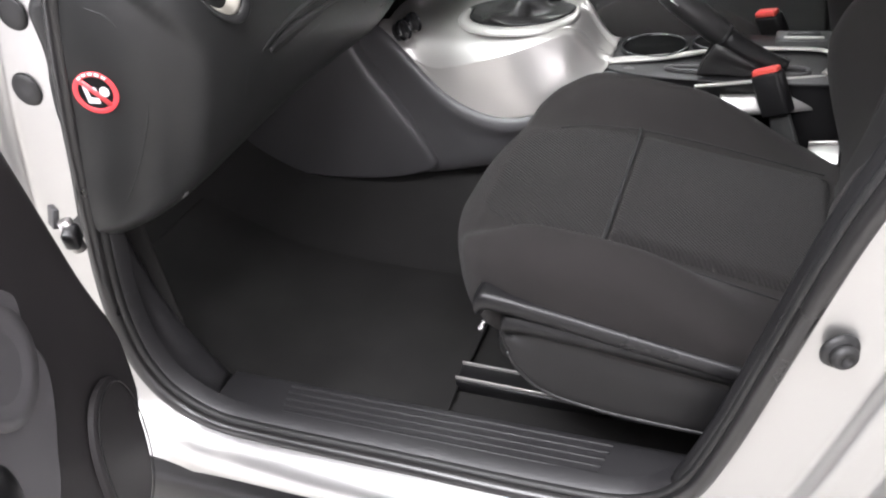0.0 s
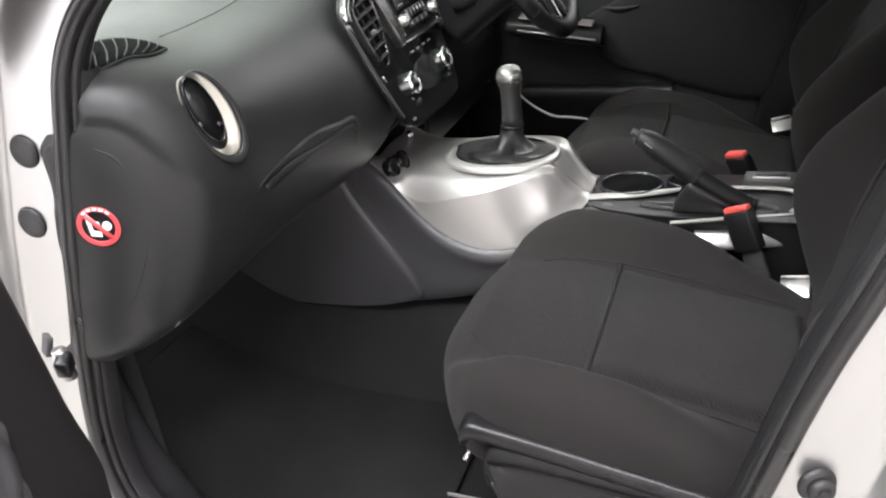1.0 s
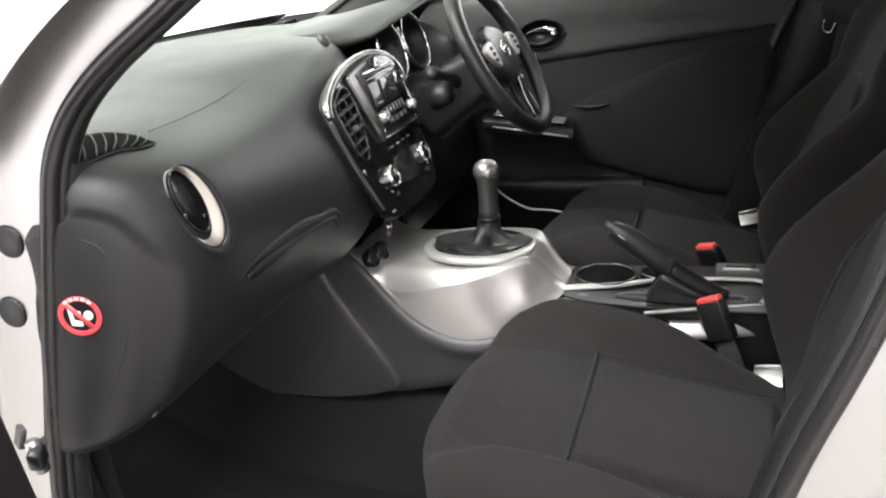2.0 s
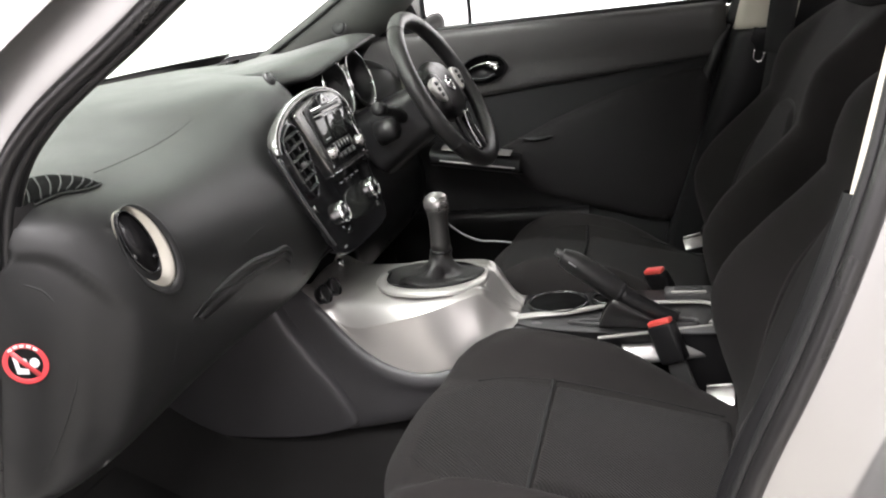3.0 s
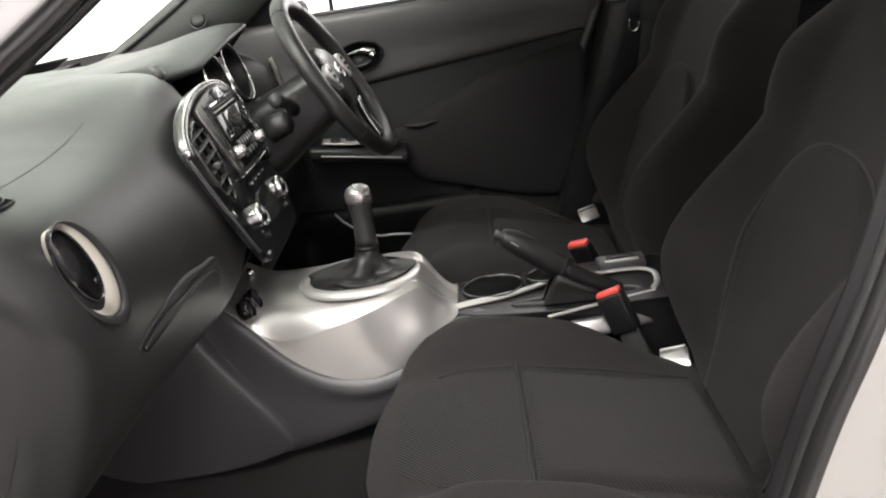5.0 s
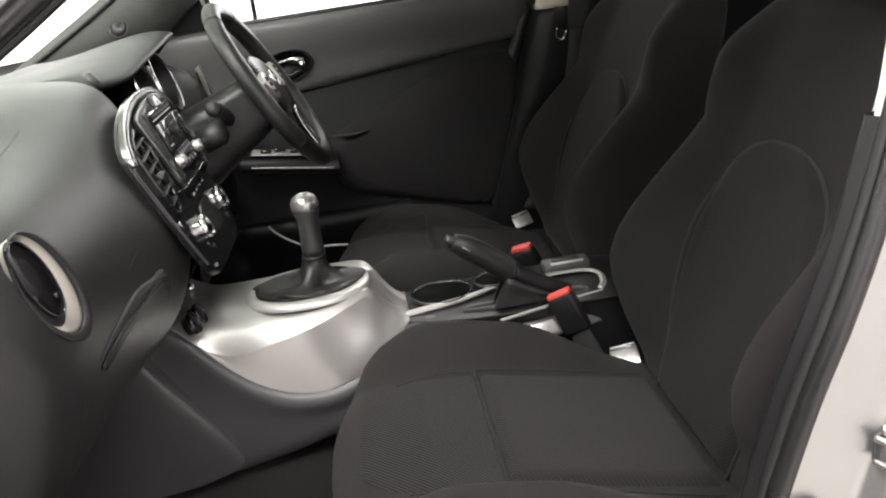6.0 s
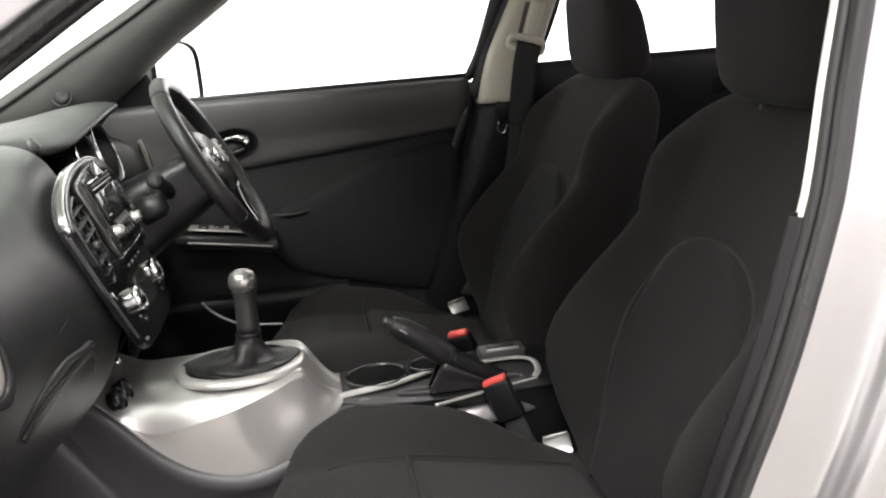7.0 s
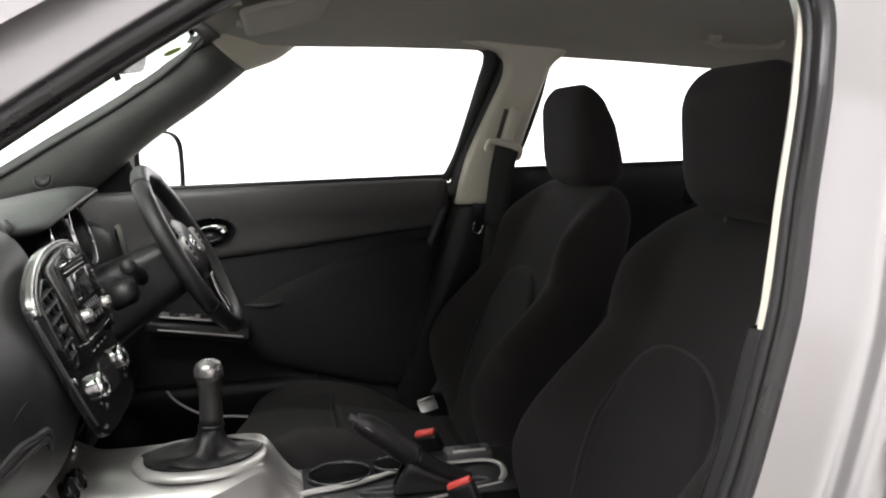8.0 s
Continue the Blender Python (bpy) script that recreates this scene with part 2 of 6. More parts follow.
def lathe(name, prof, material, parent=None, label="", m=None, seg=40):
    """A turned body: prof is (radius, height) along local z."""
    a = np.linspace(0, 2 * np.pi, seg, endpoint=False)
    G = [[(r * math.cos(t), r * math.sin(t), z) for t in a] for r, z in prof]
    return sheet(name, G, material, parent, label, closed_v=True, caps=True, m=m)


def rbox(name, size, material, parent=None, label="", bevel=0.004, m=None, seg=2, smooth=True):
    bm = bmesh.new()
    bmesh.ops.create_cube(bm, size=1)
    bmesh.ops.scale(bm, vec=size, verts=bm.verts)
    if bevel:
        bmesh.ops.bevel(bm, geom=bm.edges[:], offset=bevel, segments=seg, affect="EDGES", profile=0.5)
    return part(name, bm, material, parent, label, smooth, m)


def plate(name, outline, depth, material, parent=None, label="", m=None, bevel=0.0015, smooth=False):
    """A flat plate with that outline (x, y), extruded along local z, its edges eased."""
    bm = bmesh.new()
    vs = [bm.verts.new((p[0], p[1], 0)) for p in outline]
    face = bm.faces.new(vs)
    r = bmesh.ops.extrude_face_region(bm, geom=[face])
    top = [g for g in r["geom"] if isinstance(g, bmesh.types.BMVert)]
    bmesh.ops.translate(bm, vec=(0, 0, depth), verts=top)
    bmesh.ops.recalc_face_normals(bm, faces=bm.faces)
    if bevel:
        tops = set(top)
        rim = [e for e in bm.edges if e.verts[0] in tops and e.verts[1] in tops]
        bmesh.ops.bevel(bm, geom=rim, offset=bevel, segments=2, affect="EDGES", profile=0.5)
    return part(name, bm, material, parent, label, smooth, m)


def ellipse(rx, ry, n=32, cx=0.0, cy=0.0, power=2.0, turn=0.0):
    out = []
    for i in range(n):
        a = 2 * math.pi * i / n
        c, s = math.cos(a), math.sin(a)
        x = rx * math.copysign(abs(c) ** (2 / power), c)
        y = ry * math.copysign(abs(s) ** (2 / power), s)
        out.append((cx + x * math.cos(turn) - y * math.sin(turn), cy + x * math.sin(turn) + y * math.cos(turn)))
    return out


def ring(name, outer, inner, depth, material, parent=None, label="", m=None, rise=0.0):
    """A band between two outlines of the same count, with a rounded crest."""
    o, i = arr(outer), arr(inner)
    rows = []
    for k, h in ((0, 0), (0.0, 0.6), (0.15, 0.92), (0.5, 1.0 + rise), (0.85, 0.92), (1.0, 0.6), (1.0, 0)):
        p = o * (1 - k) + i * k
        rows.append(np.column_stack([p, np.full(len(p), h * depth)]))
    return sheet(name, rows, material, parent, label, closed_v=True, m=m)


def thing(name, label, category, at=(0, 0, 0), group="", kind=""):
    ob = new(name)
    ob.empty_display_size = 0.05
    ob.location = at
    bpy.context.view_layer.update()
    return tagged(ob, label, category, group, kind)


def basis(o, ex, ey, ez):
    """A pose with that origin and those axes."""
    m = Matrix.Identity(4)
    for k, v in enumerate((ex, ey, ez, o)):
        for i in range(3):
            m[i][k] = v[i]
    return m


def step(x, a, b):
    t = np.clip((x - a) / (b - a), 0, 1)
    return t * t * (3 - 2 * t)


def pillow(name, length, half, top, bottom, material, parent=None, label="", m=None, ends=(0.06, 0.06), power=4.0,
           swell=None, nu=44, nv=64, endpow=2.4):
    """A padded body along local x: half(s) its half width, top(s) and bottom(s) its faces, s from 0 to 1;
    ends: how far its two ends round off; swell(x, y): what rises above the upper face."""
    s = np.concatenate([np.linspace(0, 0.12, nu // 4, endpoint=False) ** 1.0, np.linspace(0.12, 0.9, nu // 2, endpoint=False), np.linspace(0.9, 1, nu // 4)])
    a = np.linspace(0, 2 * np.pi, nv, endpoint=False)
    c, sn = np.cos(a), np.sin(a)
    ys = np.sign(c) * np.abs(c) ** (2 / power)
    zs = np.sign(sn) * np.abs(sn) ** (2 / power)
    G = []
    for q in s:
        x = q * length
        k = 1.0
        if x < ends[0]:
            k = max(0.0, 1 - (1 - x / ends[0]) ** endpow) ** (1 / endpow)
        if length - x < ends[1]:
            k = max(0.0, 1 - (1 - (length - x) / ends[1]) ** endpow) ** (1 / endpow)
        k = max(k, 0.02)
        w, t, b = half(q), top(q), bottom(q)
        kw = 1 - (1 - k) * min(1.0, 0.9 * ends[0] / w)
        mid, h = (t + b) / 2, (t - b) / 2 * k
        y = ys * w * kw
        z = mid + zs * h
        if swell is not None:
            z = z + swell(x, y) * np.clip(zs, 0, 1) * k
        G.append(np.column_stack([np.full(nv, x), y, z]))
    return sheet(name, G, material, parent, label, closed_v=True, caps=True, m=m)


# ---------------------------------------------------------------- studio round the car
w = rbox("ground", (14, 14, 0.1), GROUND, bevel=0, m=Matrix.Translation((0, 0, -0.05)), smooth=False)
tagged(w, "pale painted studio floor with soft gloss", "floor", kind="structure")
# Glow of the unseen near and rear walls is added as cabin fill.
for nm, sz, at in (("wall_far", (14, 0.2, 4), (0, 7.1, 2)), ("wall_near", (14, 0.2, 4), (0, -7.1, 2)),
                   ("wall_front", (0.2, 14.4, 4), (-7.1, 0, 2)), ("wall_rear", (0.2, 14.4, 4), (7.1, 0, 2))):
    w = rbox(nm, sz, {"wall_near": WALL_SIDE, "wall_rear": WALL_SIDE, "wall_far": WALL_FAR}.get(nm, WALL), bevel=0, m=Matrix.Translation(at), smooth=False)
    tagged(w, "plain white studio wall, glowing in place of light falling on it", "wall", kind="structure")
w = rbox("ceiling", (14.4, 14.4, 0.2), CEIL, bevel=0, m=Matrix.Translation((0, 0, 4.1)), smooth=False)
tagged(w, "plain white studio ceiling", "ceiling", kind="structure")


def side_y(z):
    """How far out the body side stands at a height."""
    return float(np.interp(z, (0.3, 0.9, 1.1, 1.3, 1.47), (0.69, 0.69, 0.675, 0.645, 0.60)))


# ---------------------------------------------------------------- door opening on the near side
LOOP = [(0.0, .39), (-.25, .39), (-.335, .40), (-.395, .44), (-.422, .50), (-.425, .58), (-.41, .67), (-.375, .80), (-.343, .911),
        (-.308, 1.04), (-.275, 1.135), (-.215, 1.20), (-.10, 1.272), (.03, 1.356), (.15, 1.424), (.26, 1.460), (.40, 1.472),
        (.52, 1.462), (.60, 1.435), (.628, 1.38), (.615, 1.30), (.592, 1.20), (.57, 1.10), (.53, .97), (.478, .834), (.432, .68),
        (.39, .54), (.352, .45), (.29, .40), (.18, .39)]


def loop_frame(n=240):
    P = spline(LOOP, n, True)
    T = np.roll(P, -1, 0) - np.roll(P, 1, 0)
    T /= np.linalg.norm(T, axis=1, keepdims=True)
    N = np.column_stack([T[:, 1], -T[:, 0]])
    if ((P - P.mean(0)) * N).sum() < 0:
        N = -N
    return P, N


def sweep_loop(name, prof, material, parent, label="", sill=None, keep=None):
    """Carries a profile (away from the opening, outboard) round the door opening; along the sill it turns into another one."""
    P, N = loop_frame()
    prof = arr(prof)
    G = []
    for (x, z), (nx, nz) in zip(P, N):
        p = prof
        if sill is not None:
            k = float(step(-nz, 0.45, 0.95))
            p = prof * (1 - k) + arr(sill) * k
        G.append([(x + a * nx, -(side_y(z) + d), z + a * nz) for a, d in p])
    if keep is not None:
        ok = [keep(x, z) for x, z in P]
        first = next(i for i in range(len(P)) if ok[i] and not ok[i - 1])
        order = [(first + i) % len(P) for i in range(len(P))]
        G = [G[i] for i in order if ok[i]]
    return sheet(name, G, material, parent, label, closed_u=keep is None)


def near_pose(x, z, out, turn=0.0):
    """A pose on the near body side whose local z points out of the car, towards the rear a little."""
    return Matrix.Translation((x, -(side_y(z) + out), z)) @ pose(0, 0, 0, 90, 0, 0) @ pose(0, 0, 0, 0, turn, 0)


body = thing("car_body_side", "silver painted car body side round the open door", "car body", (0, -0.7, 0.3), kind="structure")
PIL = spline([(-.004, -.03), (.004, -.010), (.010, .002), (.022, .005), (.050, .006), (.076, .008), (.085, .014), (.091, .030), (.099, .038), (.113, .042), (.125, .048), (.132, .072)], 56)
SIL = spline([(-.004, -.03), (.0, -.010), (.001, .002), (.002, .014), (.004, .026), (.008, .038), (.014, .049), (.022, .057), (.034, .063), (.05, .066)], 56)
sweep_loop("door_frame", PIL, PAINT, body, "silver painted door frame", SIL)
G = [[(x, y, z) for y, z in ((-.752, .352), (-.772, .335), (-.778, .29), (-.775, .23), (-.74, .17), (-.60, .16))] for x in np.linspace(-.62, 1.0, 12)]
sheet("sill_cladding", fine(G, 24, 20), TRIM, body, "black plastic sill cladding")
G = [[(x, y, z) for y, z in ((-.748, .60), (-.775, .66), (-.80, .80), (-.80, .98), (-.775, 1.10))] for x in np.linspace(.80, 1.5, 5)]
sheet("rear_door_skin", fine(G, 10, 20), PAINT, body, "silver rear door skin")
G = [[(x + dx, y, z) for x, y, z in ((.40, -.758, .30), (.47, -.77, .40), (.56, -.775, .60), (.64, -.775, .80), (.72, -.77, 1.05))] for dx in (.02, .07, .30, .55)]
sheet("rear_quarter", fine(G, 20, 24), PAINT, body, "silver rear door with shut line")
for x, z in ((-.374, 1.0234), (-.396, .935)):
    lathe("plug", [(0.0, .003), (.014, .0032), (.0185, .002), (.0208, -.001)], RUBBER, body, "round black rubber body plug", m=near_pose(x, z, .0085, 0), seg=28)
hinge = thing("hinge_assembly", "painted steel door hinge with a dark bolt", "hinge", (-.385, -.75, .78))
rbox("hinge_leaf", (.022, .026, .008), TRIM_GREY, hinge, m=pose(-.40, -.735, .785, 70, 0, -30), bevel=.002)
tube("hinge_pin", [(-.372, -.742, .745), (-.368, -.748, .79)], .009, STEEL, hinge)
rbox("check_arm", (.018, .024, .028), TRIM, hinge, m=pose(-.362, -.752, .772, 20, 10, 25), bevel=.004)
bump = thing("rubber_bumper", "round black rubber door bumper on the pillar", "bumper", (.479, -.735, .722))
lathe("bumper_base", [(.0, .0), (.018, .0), (.019, .003), (.017, .007), (.0, .007)], RUBBER, bump, m=near_pose(.481, .709, .010, 25), seg=24)
lathe("bumper_pad", [(.0, .007), (.012, .007), (.0135, .013), (.011, .017), (.006, .018), (.005, .014), (.0, .014)], RUBBER, bump, m=near_pose(.481, .709, .010, 25), seg=24)


def striker(x, z):
    s = thing("door_striker", "steel loop door striker on a black plate", "striker", (x, -.735, z))
    m = near_pose(x, z, .013, 25) @ Matrix.Scale(.78, 4)
    rbox("base_plate", (.022, .036, .005), TRIM_GREY, s, m=m, bevel=.002)
    tube("loop", [(-.012, -.016, .002), (-.012, -.016, .026), (-.010, -.010, .032), (-.010, .010, .032), (-.012, .016, .026), (-.012, .016, .002)], .0042, STEEL, s, m=m, n=30)
    for v in (-.018, .018):
        lathe("bolt", [(0, .008), (.006, .008), (.007, .003), (.007, .0)], STEEL, s, m=m @ Matrix.Translation((.008, v, 0)), seg=12)


striker(.547, .779)
hg = thing("hinge_assembly", "dark steel rear door hinge behind the pillar", "hinge", (.66, -.745, .96))
rbox("hinge_leaf", (.045, .05, .008), STEEL, hg, m=near_pose(.668, .955, .045), bevel=.002)
tube("hinge_pin", [(.65, -.738, .925), (.655, -.738, .985)], .008, TRIM, hg)
seal = thing("door_seal", "black rubber door seal round the opening", "door seal", (0, -0.69, 0.39))
sweep_loop("seal_bulb", [(.002 + .010 * math.cos(a), .006 + .013 * math.sin(a)) for a in np.linspace(0, 2 * math.pi, 16)], SEAL, seal)
sweep_loop("seal_lip", [(-.009 + .0045 * math.cos(a), -.002 + .007 * math.sin(a)) for a in np.linspace(0, 2 * math.pi, 10)], RUBBER, seal)
trim_in = thing("aperture_trim", "dark plastic edge trim inside the door opening", "trim", (0, -0.66, 0.4), kind="structure")
sweep_loop("edge_trim", [(-.010, -.004), (-.012, -.010), (-.010, -.020)], TRIM, trim_in, keep=lambda x, z: z > 1.10 and x < .5)
sweep_loop("edge_trim", [(-.010, -.002), (-.015, -.010), (-.015, -.032)], SCUFF, trim_in, keep=lambda x, z: z < 1.12 and not (x > .35 and z > .42))
# near pillar trims
G = [[(x, -(side_y(z) - d), z) for x, d in ((xs - .002, .004), (xs - .005, .008), (xs - .001, .014), (xs + .06, .026), (xs + .14, .028))]
     for z, xs in ((1.085, .558), (1.2, .583), (1.3, .606), (1.4, .625), (1.455, .60))]
p = sheet("pillar_trim", fine(G, 20, 16), CREAM, trim_in, "cream plastic upper centre pillar trim")
G = [[(x, -(side_y(z) - d), z) for x, d in ((xs - .003, .004), (xs - .009, .010), (xs - .008, .022), (xs + .06, .036), (xs + .14, .034))]
     for z, xs in ((.42, .335), (.54, .382), (.68, .425), (.834, .470), (.97, .523), (1.085, .560))]
sheet("pillar_trim", fine(G, 24, 16), TRIM, trim_in, "dark plastic lower centre pillar trim")
# sill scuff plate with ribs, and kick panel
scuff = thing("sill_scuff_plate", "dark grey ribbed plastic sill scuff plate", "scuff plate", (0, -.63, .385))
G = [[(x, y, z) for y, z in ((-.672, .387), (-.66, .391), (-.60, .391), (-.585, .386), (-.575, .35), (-.575, .325))] for x in np.linspace(-.358, .365, 8)]
sheet("plate", fine(G, 16, 24), SCUFF, scuff)
for k in range(6):
    y = -.597 - .0125 * k
    rbox("rib", (.50 - .006 * k, .0055, .004), SCUFF, scuff, m=Matrix.Translation((.0, y, .3915)), bevel=.0014)
kick = sheet("kick_panel", fine([[(-.325, -.668, .392), (-.36, -.63, .385), (-.375, -.585, .375), (-.40, -.57, .33)],
                                 [(-.40, -.672, .45), (-.41, -.64, .455), (-.41, -.595, .455), (-.45, -.575, .44)],
                                 [(-.42, -.675, .55), (-.435, -.64, .56), (-.44, -.60, .56), (-.52, -.58, .56)],
                                 [(-.405, -.675, .68), (-.43, -.645, .69), (-.45, -.61, .70), (-.56, -.59, .72)],
                                 [(-.37, -.678, .80), (-.40, -.65, .80), (-.45, -.62, .80), (-.58, -.60, .80)]], 30, 20), SCUFF, thick=.003)
tagged(kick, "dark grey plastic kick panel beside the foot well", "trim", kind="structure")

# ---------------------------------------------------------------- floor
G = soft([[(x, y, zc + .19 * math.exp(-(y / .15) ** 4)) for y in np.linspace(-.66, .70, 25)] for x, zc in ((1.5, .33), (.9, .32), (.5, .315), (.1, .312), (-.3, .315), (-.45, .335), (-.60, .40), (-.74, .52), (-.85, .70), (-.88, 1.0))], 60, 60)
fl = sheet("floor_carpet", G, CARPET, thick=0.01)
tagged(fl, "black pile carpet over the car floor and tunnel", "carpet", kind="structure")
G = soft([[(x, y, z + .012 + (.006 if 0 < i < 8 else -.004)) for i, y in enumerate(np.linspace(-.565, -.165, 9))] for x, z in ((-.02, .311), (-.03, .313), (-.1, .314), (-.3, .318), (-.45, .338), (-.56, .385), (-.64, .435), (-.65, .44))], 40, 30)
mt = sheet("floor_mat", G, MAT, thick=0.006)
tagged(mt, "black carpet floor mat in the passenger foot well", "floor mat")
side = sheet("footwell_side", fine([[(x, -.60 + .01 * math.sin(9 * x), z) for z in (.33, .45, .6, .78)] for x in (-.42, -.55, -.7, -.87)], 12, 10), CARPET, thick=.006)
tagged(side, "black carpet on the foot well side", "carpet", kind="structure")

# ---------------------------------------------------------------- dashboard
dash = thing("dashboard", "charcoal grained plastic dashboard with silver-rimmed vents", "dashboard", (-0.35, 0, 0.75))
SEC = {
    -.700: [(-.56, 1.05), (-.47, 1.07), (-.40, 1.07), (-.365, 1.05), (-.35, 1.01), (-.345, .96), (-.348, .90), (-.355, .83), (-.375, .748), (-.43, .726)],
    -.690: [(-.60, 1.08), (-.46, 1.10), (-.36, 1.098), (-.305, 1.075), (-.283, 1.035), (-.278, .98), (-.285, .90), (-.30, .82), (-.330, .744), (-.42, .722)],
    -.655: [(-.64, 1.10), (-.46, 1.12), (-.33, 1.118), (-.255, 1.098), (-.222, 1.05), (-.215, .99), (-.228, .91), (-.258, .83), (-.298, .745), (-.38, .705)],
    -.590: [(-.68, 1.11), (-.47, 1.125), (-.32, 1.122), (-.232, 1.10), (-.192, 1.05), (-.182, .99), (-.195, .91), (-.235, .82), (-.28, .75), (-.35, .728)],
    -.490: [(-.70, 1.12), (-.48, 1.128), (-.325, 1.12), (-.24, 1.095), (-.195, 1.045), (-.178, .985), (-.187, .91), (-.222, .828), (-.27, .765), (-.345, .75)],
    -.380: [(-.72, 1.13), (-.49, 1.132), (-.335, 1.12), (-.255, 1.092), (-.21, 1.043), (-.185, .98), (-.183, .915), (-.200, .845), (-.245, .782), (-.335, .768)],
    -.280: [(-.73, 1.14), (-.50, 1.137), (-.345, 1.124), (-.267, 1.098), (-.22, 1.05), (-.19, .983), (-.179, .92), (-.183, .86), (-.210, .796), (-.325, .775)],
    -.190: [(-.73, 1.145), (-.50, 1.143), (-.35, 1.138), (-.275, 1.118), (-.23, 1.075), (-.195, 1.0), (-.173, .935), (-.168, .872), (-.190, .798), (-.31, .775)],
    -.100: [(-.73, 1.15), (-.50, 1.148), (-.36, 1.147), (-.29, 1.140), (-.25, 1.115), (-.215, 1.03), (-.19, .95), (-.172, .885), (-.190, .822), (-.30, .80)],
    .000: [(-.73, 1.15), (-.50, 1.15), (-.36, 1.151), (-.29, 1.146), (-.255, 1.12), (-.222, 1.03), (-.197, .95), (-.185, .89), (-.21, .84), (-.30, .82)],
    .110: [(-.73, 1.15), (-.50, 1.15), (-.37, 1.149), (-.31, 1.135), (-.285, 1.09), (-.26, 1.0), (-.23, .92), (-.215, .85), (-.235, .79), (-.30, .76)],
    .220: [(-.72, 1.147), (-.50, 1.145), (-.42, 1.13), (-.375, 1.09), (-.34, 1.03), (-.30, .96), (-.245, .90), (-.215, .82), (-.235, .72), (-.30, .67)],
    .420: [(-.71, 1.14), (-.50, 1.14), (-.42, 1.12), (-.375, 1.08), (-.34, 1.03), (-.30, .96), (-.245, .90), (-.215, .82), (-.235, .72), (-.31, .66)],
    .530: [(-.70, 1.13), (-.50, 1.13), (-.37, 1.118), (-.29, 1.09), (-.24, 1.04), (-.22, .98), (-.22, .90), (-.225, .82), (-.25, .72), (-.32, .66)],
    .600: [(-.68, 1.11), (-.47, 1.125), (-.33, 1.12), (-.245, 1.09), (-.205, 1.045), (-.20, .99), (-.21, .90), (-.23, .82), (-.26, .72), (-.33, .67)],
    .690: [(-.62, 1.09), (-.47, 1.10), (-.38, 1.095), (-.33, 1.07), (-.31, 1.02), (-.30, .96), (-.30, .90), (-.31, .82), (-.33, .72), (-.38, .68)],
}
YS = sorted(SEC)
SK = spline([(-.70, 1.066), (-.673, 1.059), (-.658, 1.045), (-.646, 1.017), (-.631, .987), (-.612, .960), (-.59, .942), (-.56, .931), (-.52, .926), (-.40, .925), (.7, .925)], 200)


def shoulder(y):
    """Height of the crease between the soft upper skin and the lower half of the dash."""
    return np.interp(y, SK[:, 0], SK[:, 1])


def dash_grid(nu, nv):
    g = soft([[(x, y, z) for x, z in SEC[y]] for y in YS], nu, nv)
    ys = g[:, nv // 2, 1].copy()
    g[:, :, 0] -= .011 * step(shoulder(g[:, :, 1]) - g[:, :, 2], -.004, .012) * step(-g[:, :, 1], .605, .650) * step(g[:, :, 2], .74, .80)
    tuck = np.clip(-.335 - g[:, :, 0], 0, .06) * .9 * step(g[:, :, 2], .90, 1.0) + .034 * step(g[:, :, 2], 1.02, 1.065) * step(-g[:, :, 0], .255, .305)
    g[:, :, 1] = np.maximum(g[:, :, 1], -.70 + tuck)   # the end tucks in behind the pillar
    return g, ys


DG, DY = dash_grid(200, 80)


def on_dash(y, z=None, x=None):
    """The pose on the dash skin at y and a height z on its face (or x on its top): local z out of the skin, local y up along it."""
    i = int(np.argmin(np.abs(DY - y)))
    row = DG[i]
    k0 = int(np.argmax(row[:, 2] + row[:, 0] * .6))
    j = k0 + int(np.argmin(np.abs(row[k0:, 2] - z))) if z is not None else int(np.argmin(np.abs(row[:k0 + 12, 0] - x)))
    i, j = min(max(i, 2), len(DG) - 3), min(max(j, 1), DG.shape[1] - 2)
    p = DG[i, j]
    du = Vector(DG[i + 2, j] - DG[i - 2, j]).normalized()
    dv = Vector(DG[i, j - 1] - DG[i, j + 1]).normalized()
    nn = du.cross(dv).normalized()
    if nn.x + nn.z * .5 < 0:
        nn = -nn
    up = (dv - nn * dv.dot(nn)).normalized()
    return basis(p, up.cross(nn), up, nn)


def along_dash(pts, lift=0.0):
    """Points (y, z) on the face or (y, None, x) on the top, laid on the skin."""
    out = []
    for q in pts:
        m = on_dash(*q)
        out.append(np.array(m.translation) + lift * np.array(m.to_3x3().col[2]))
    return out


sheet("dash_panel", dash_grid(220, 360)[0], DASH, dash, "charcoal soft-touch dash skin", thick=0.004)
P = DG[0]
mesh_ob("end_cap", np.vstack([P, [[-.60, -.645, .74]]]), [list(range(len(P) + 1))], DASH, dash, "closed end of the dash", smooth=False)
tube("airbag_lid_line", along_dash([(-.52, None, -.283), (-.457, None, -.288), (-.361, None, -.299), (-.279, None, -.307), (-.245, None, -.310), (-.230, None, -.314)], .0010), .0018, RUBBER, dash, "dark groove along the airbag lid", seg=6, n=60)
tube("airbag_lid_line", along_dash([(-.230, None, -.314), (-.210, None, -.325), (-.203, None, -.334), (-.197, None, -.350), (-.196, None, -.37), (-.188, None, -.41), (-.176, None, -.468)], .0010), .0011, RUBBER, dash, "thin far edge of the airbag lid", seg=6, n=50)
tube("end_cover_line", along_dash([(-.684, 1.034), (-.676, 1.022), (-.670, 1.006), (-.663, .977)], .0014), [.0006, .0014, .0016, .0004], DASH, dash, "raised upper edge of the end cover", seg=8, n=40)
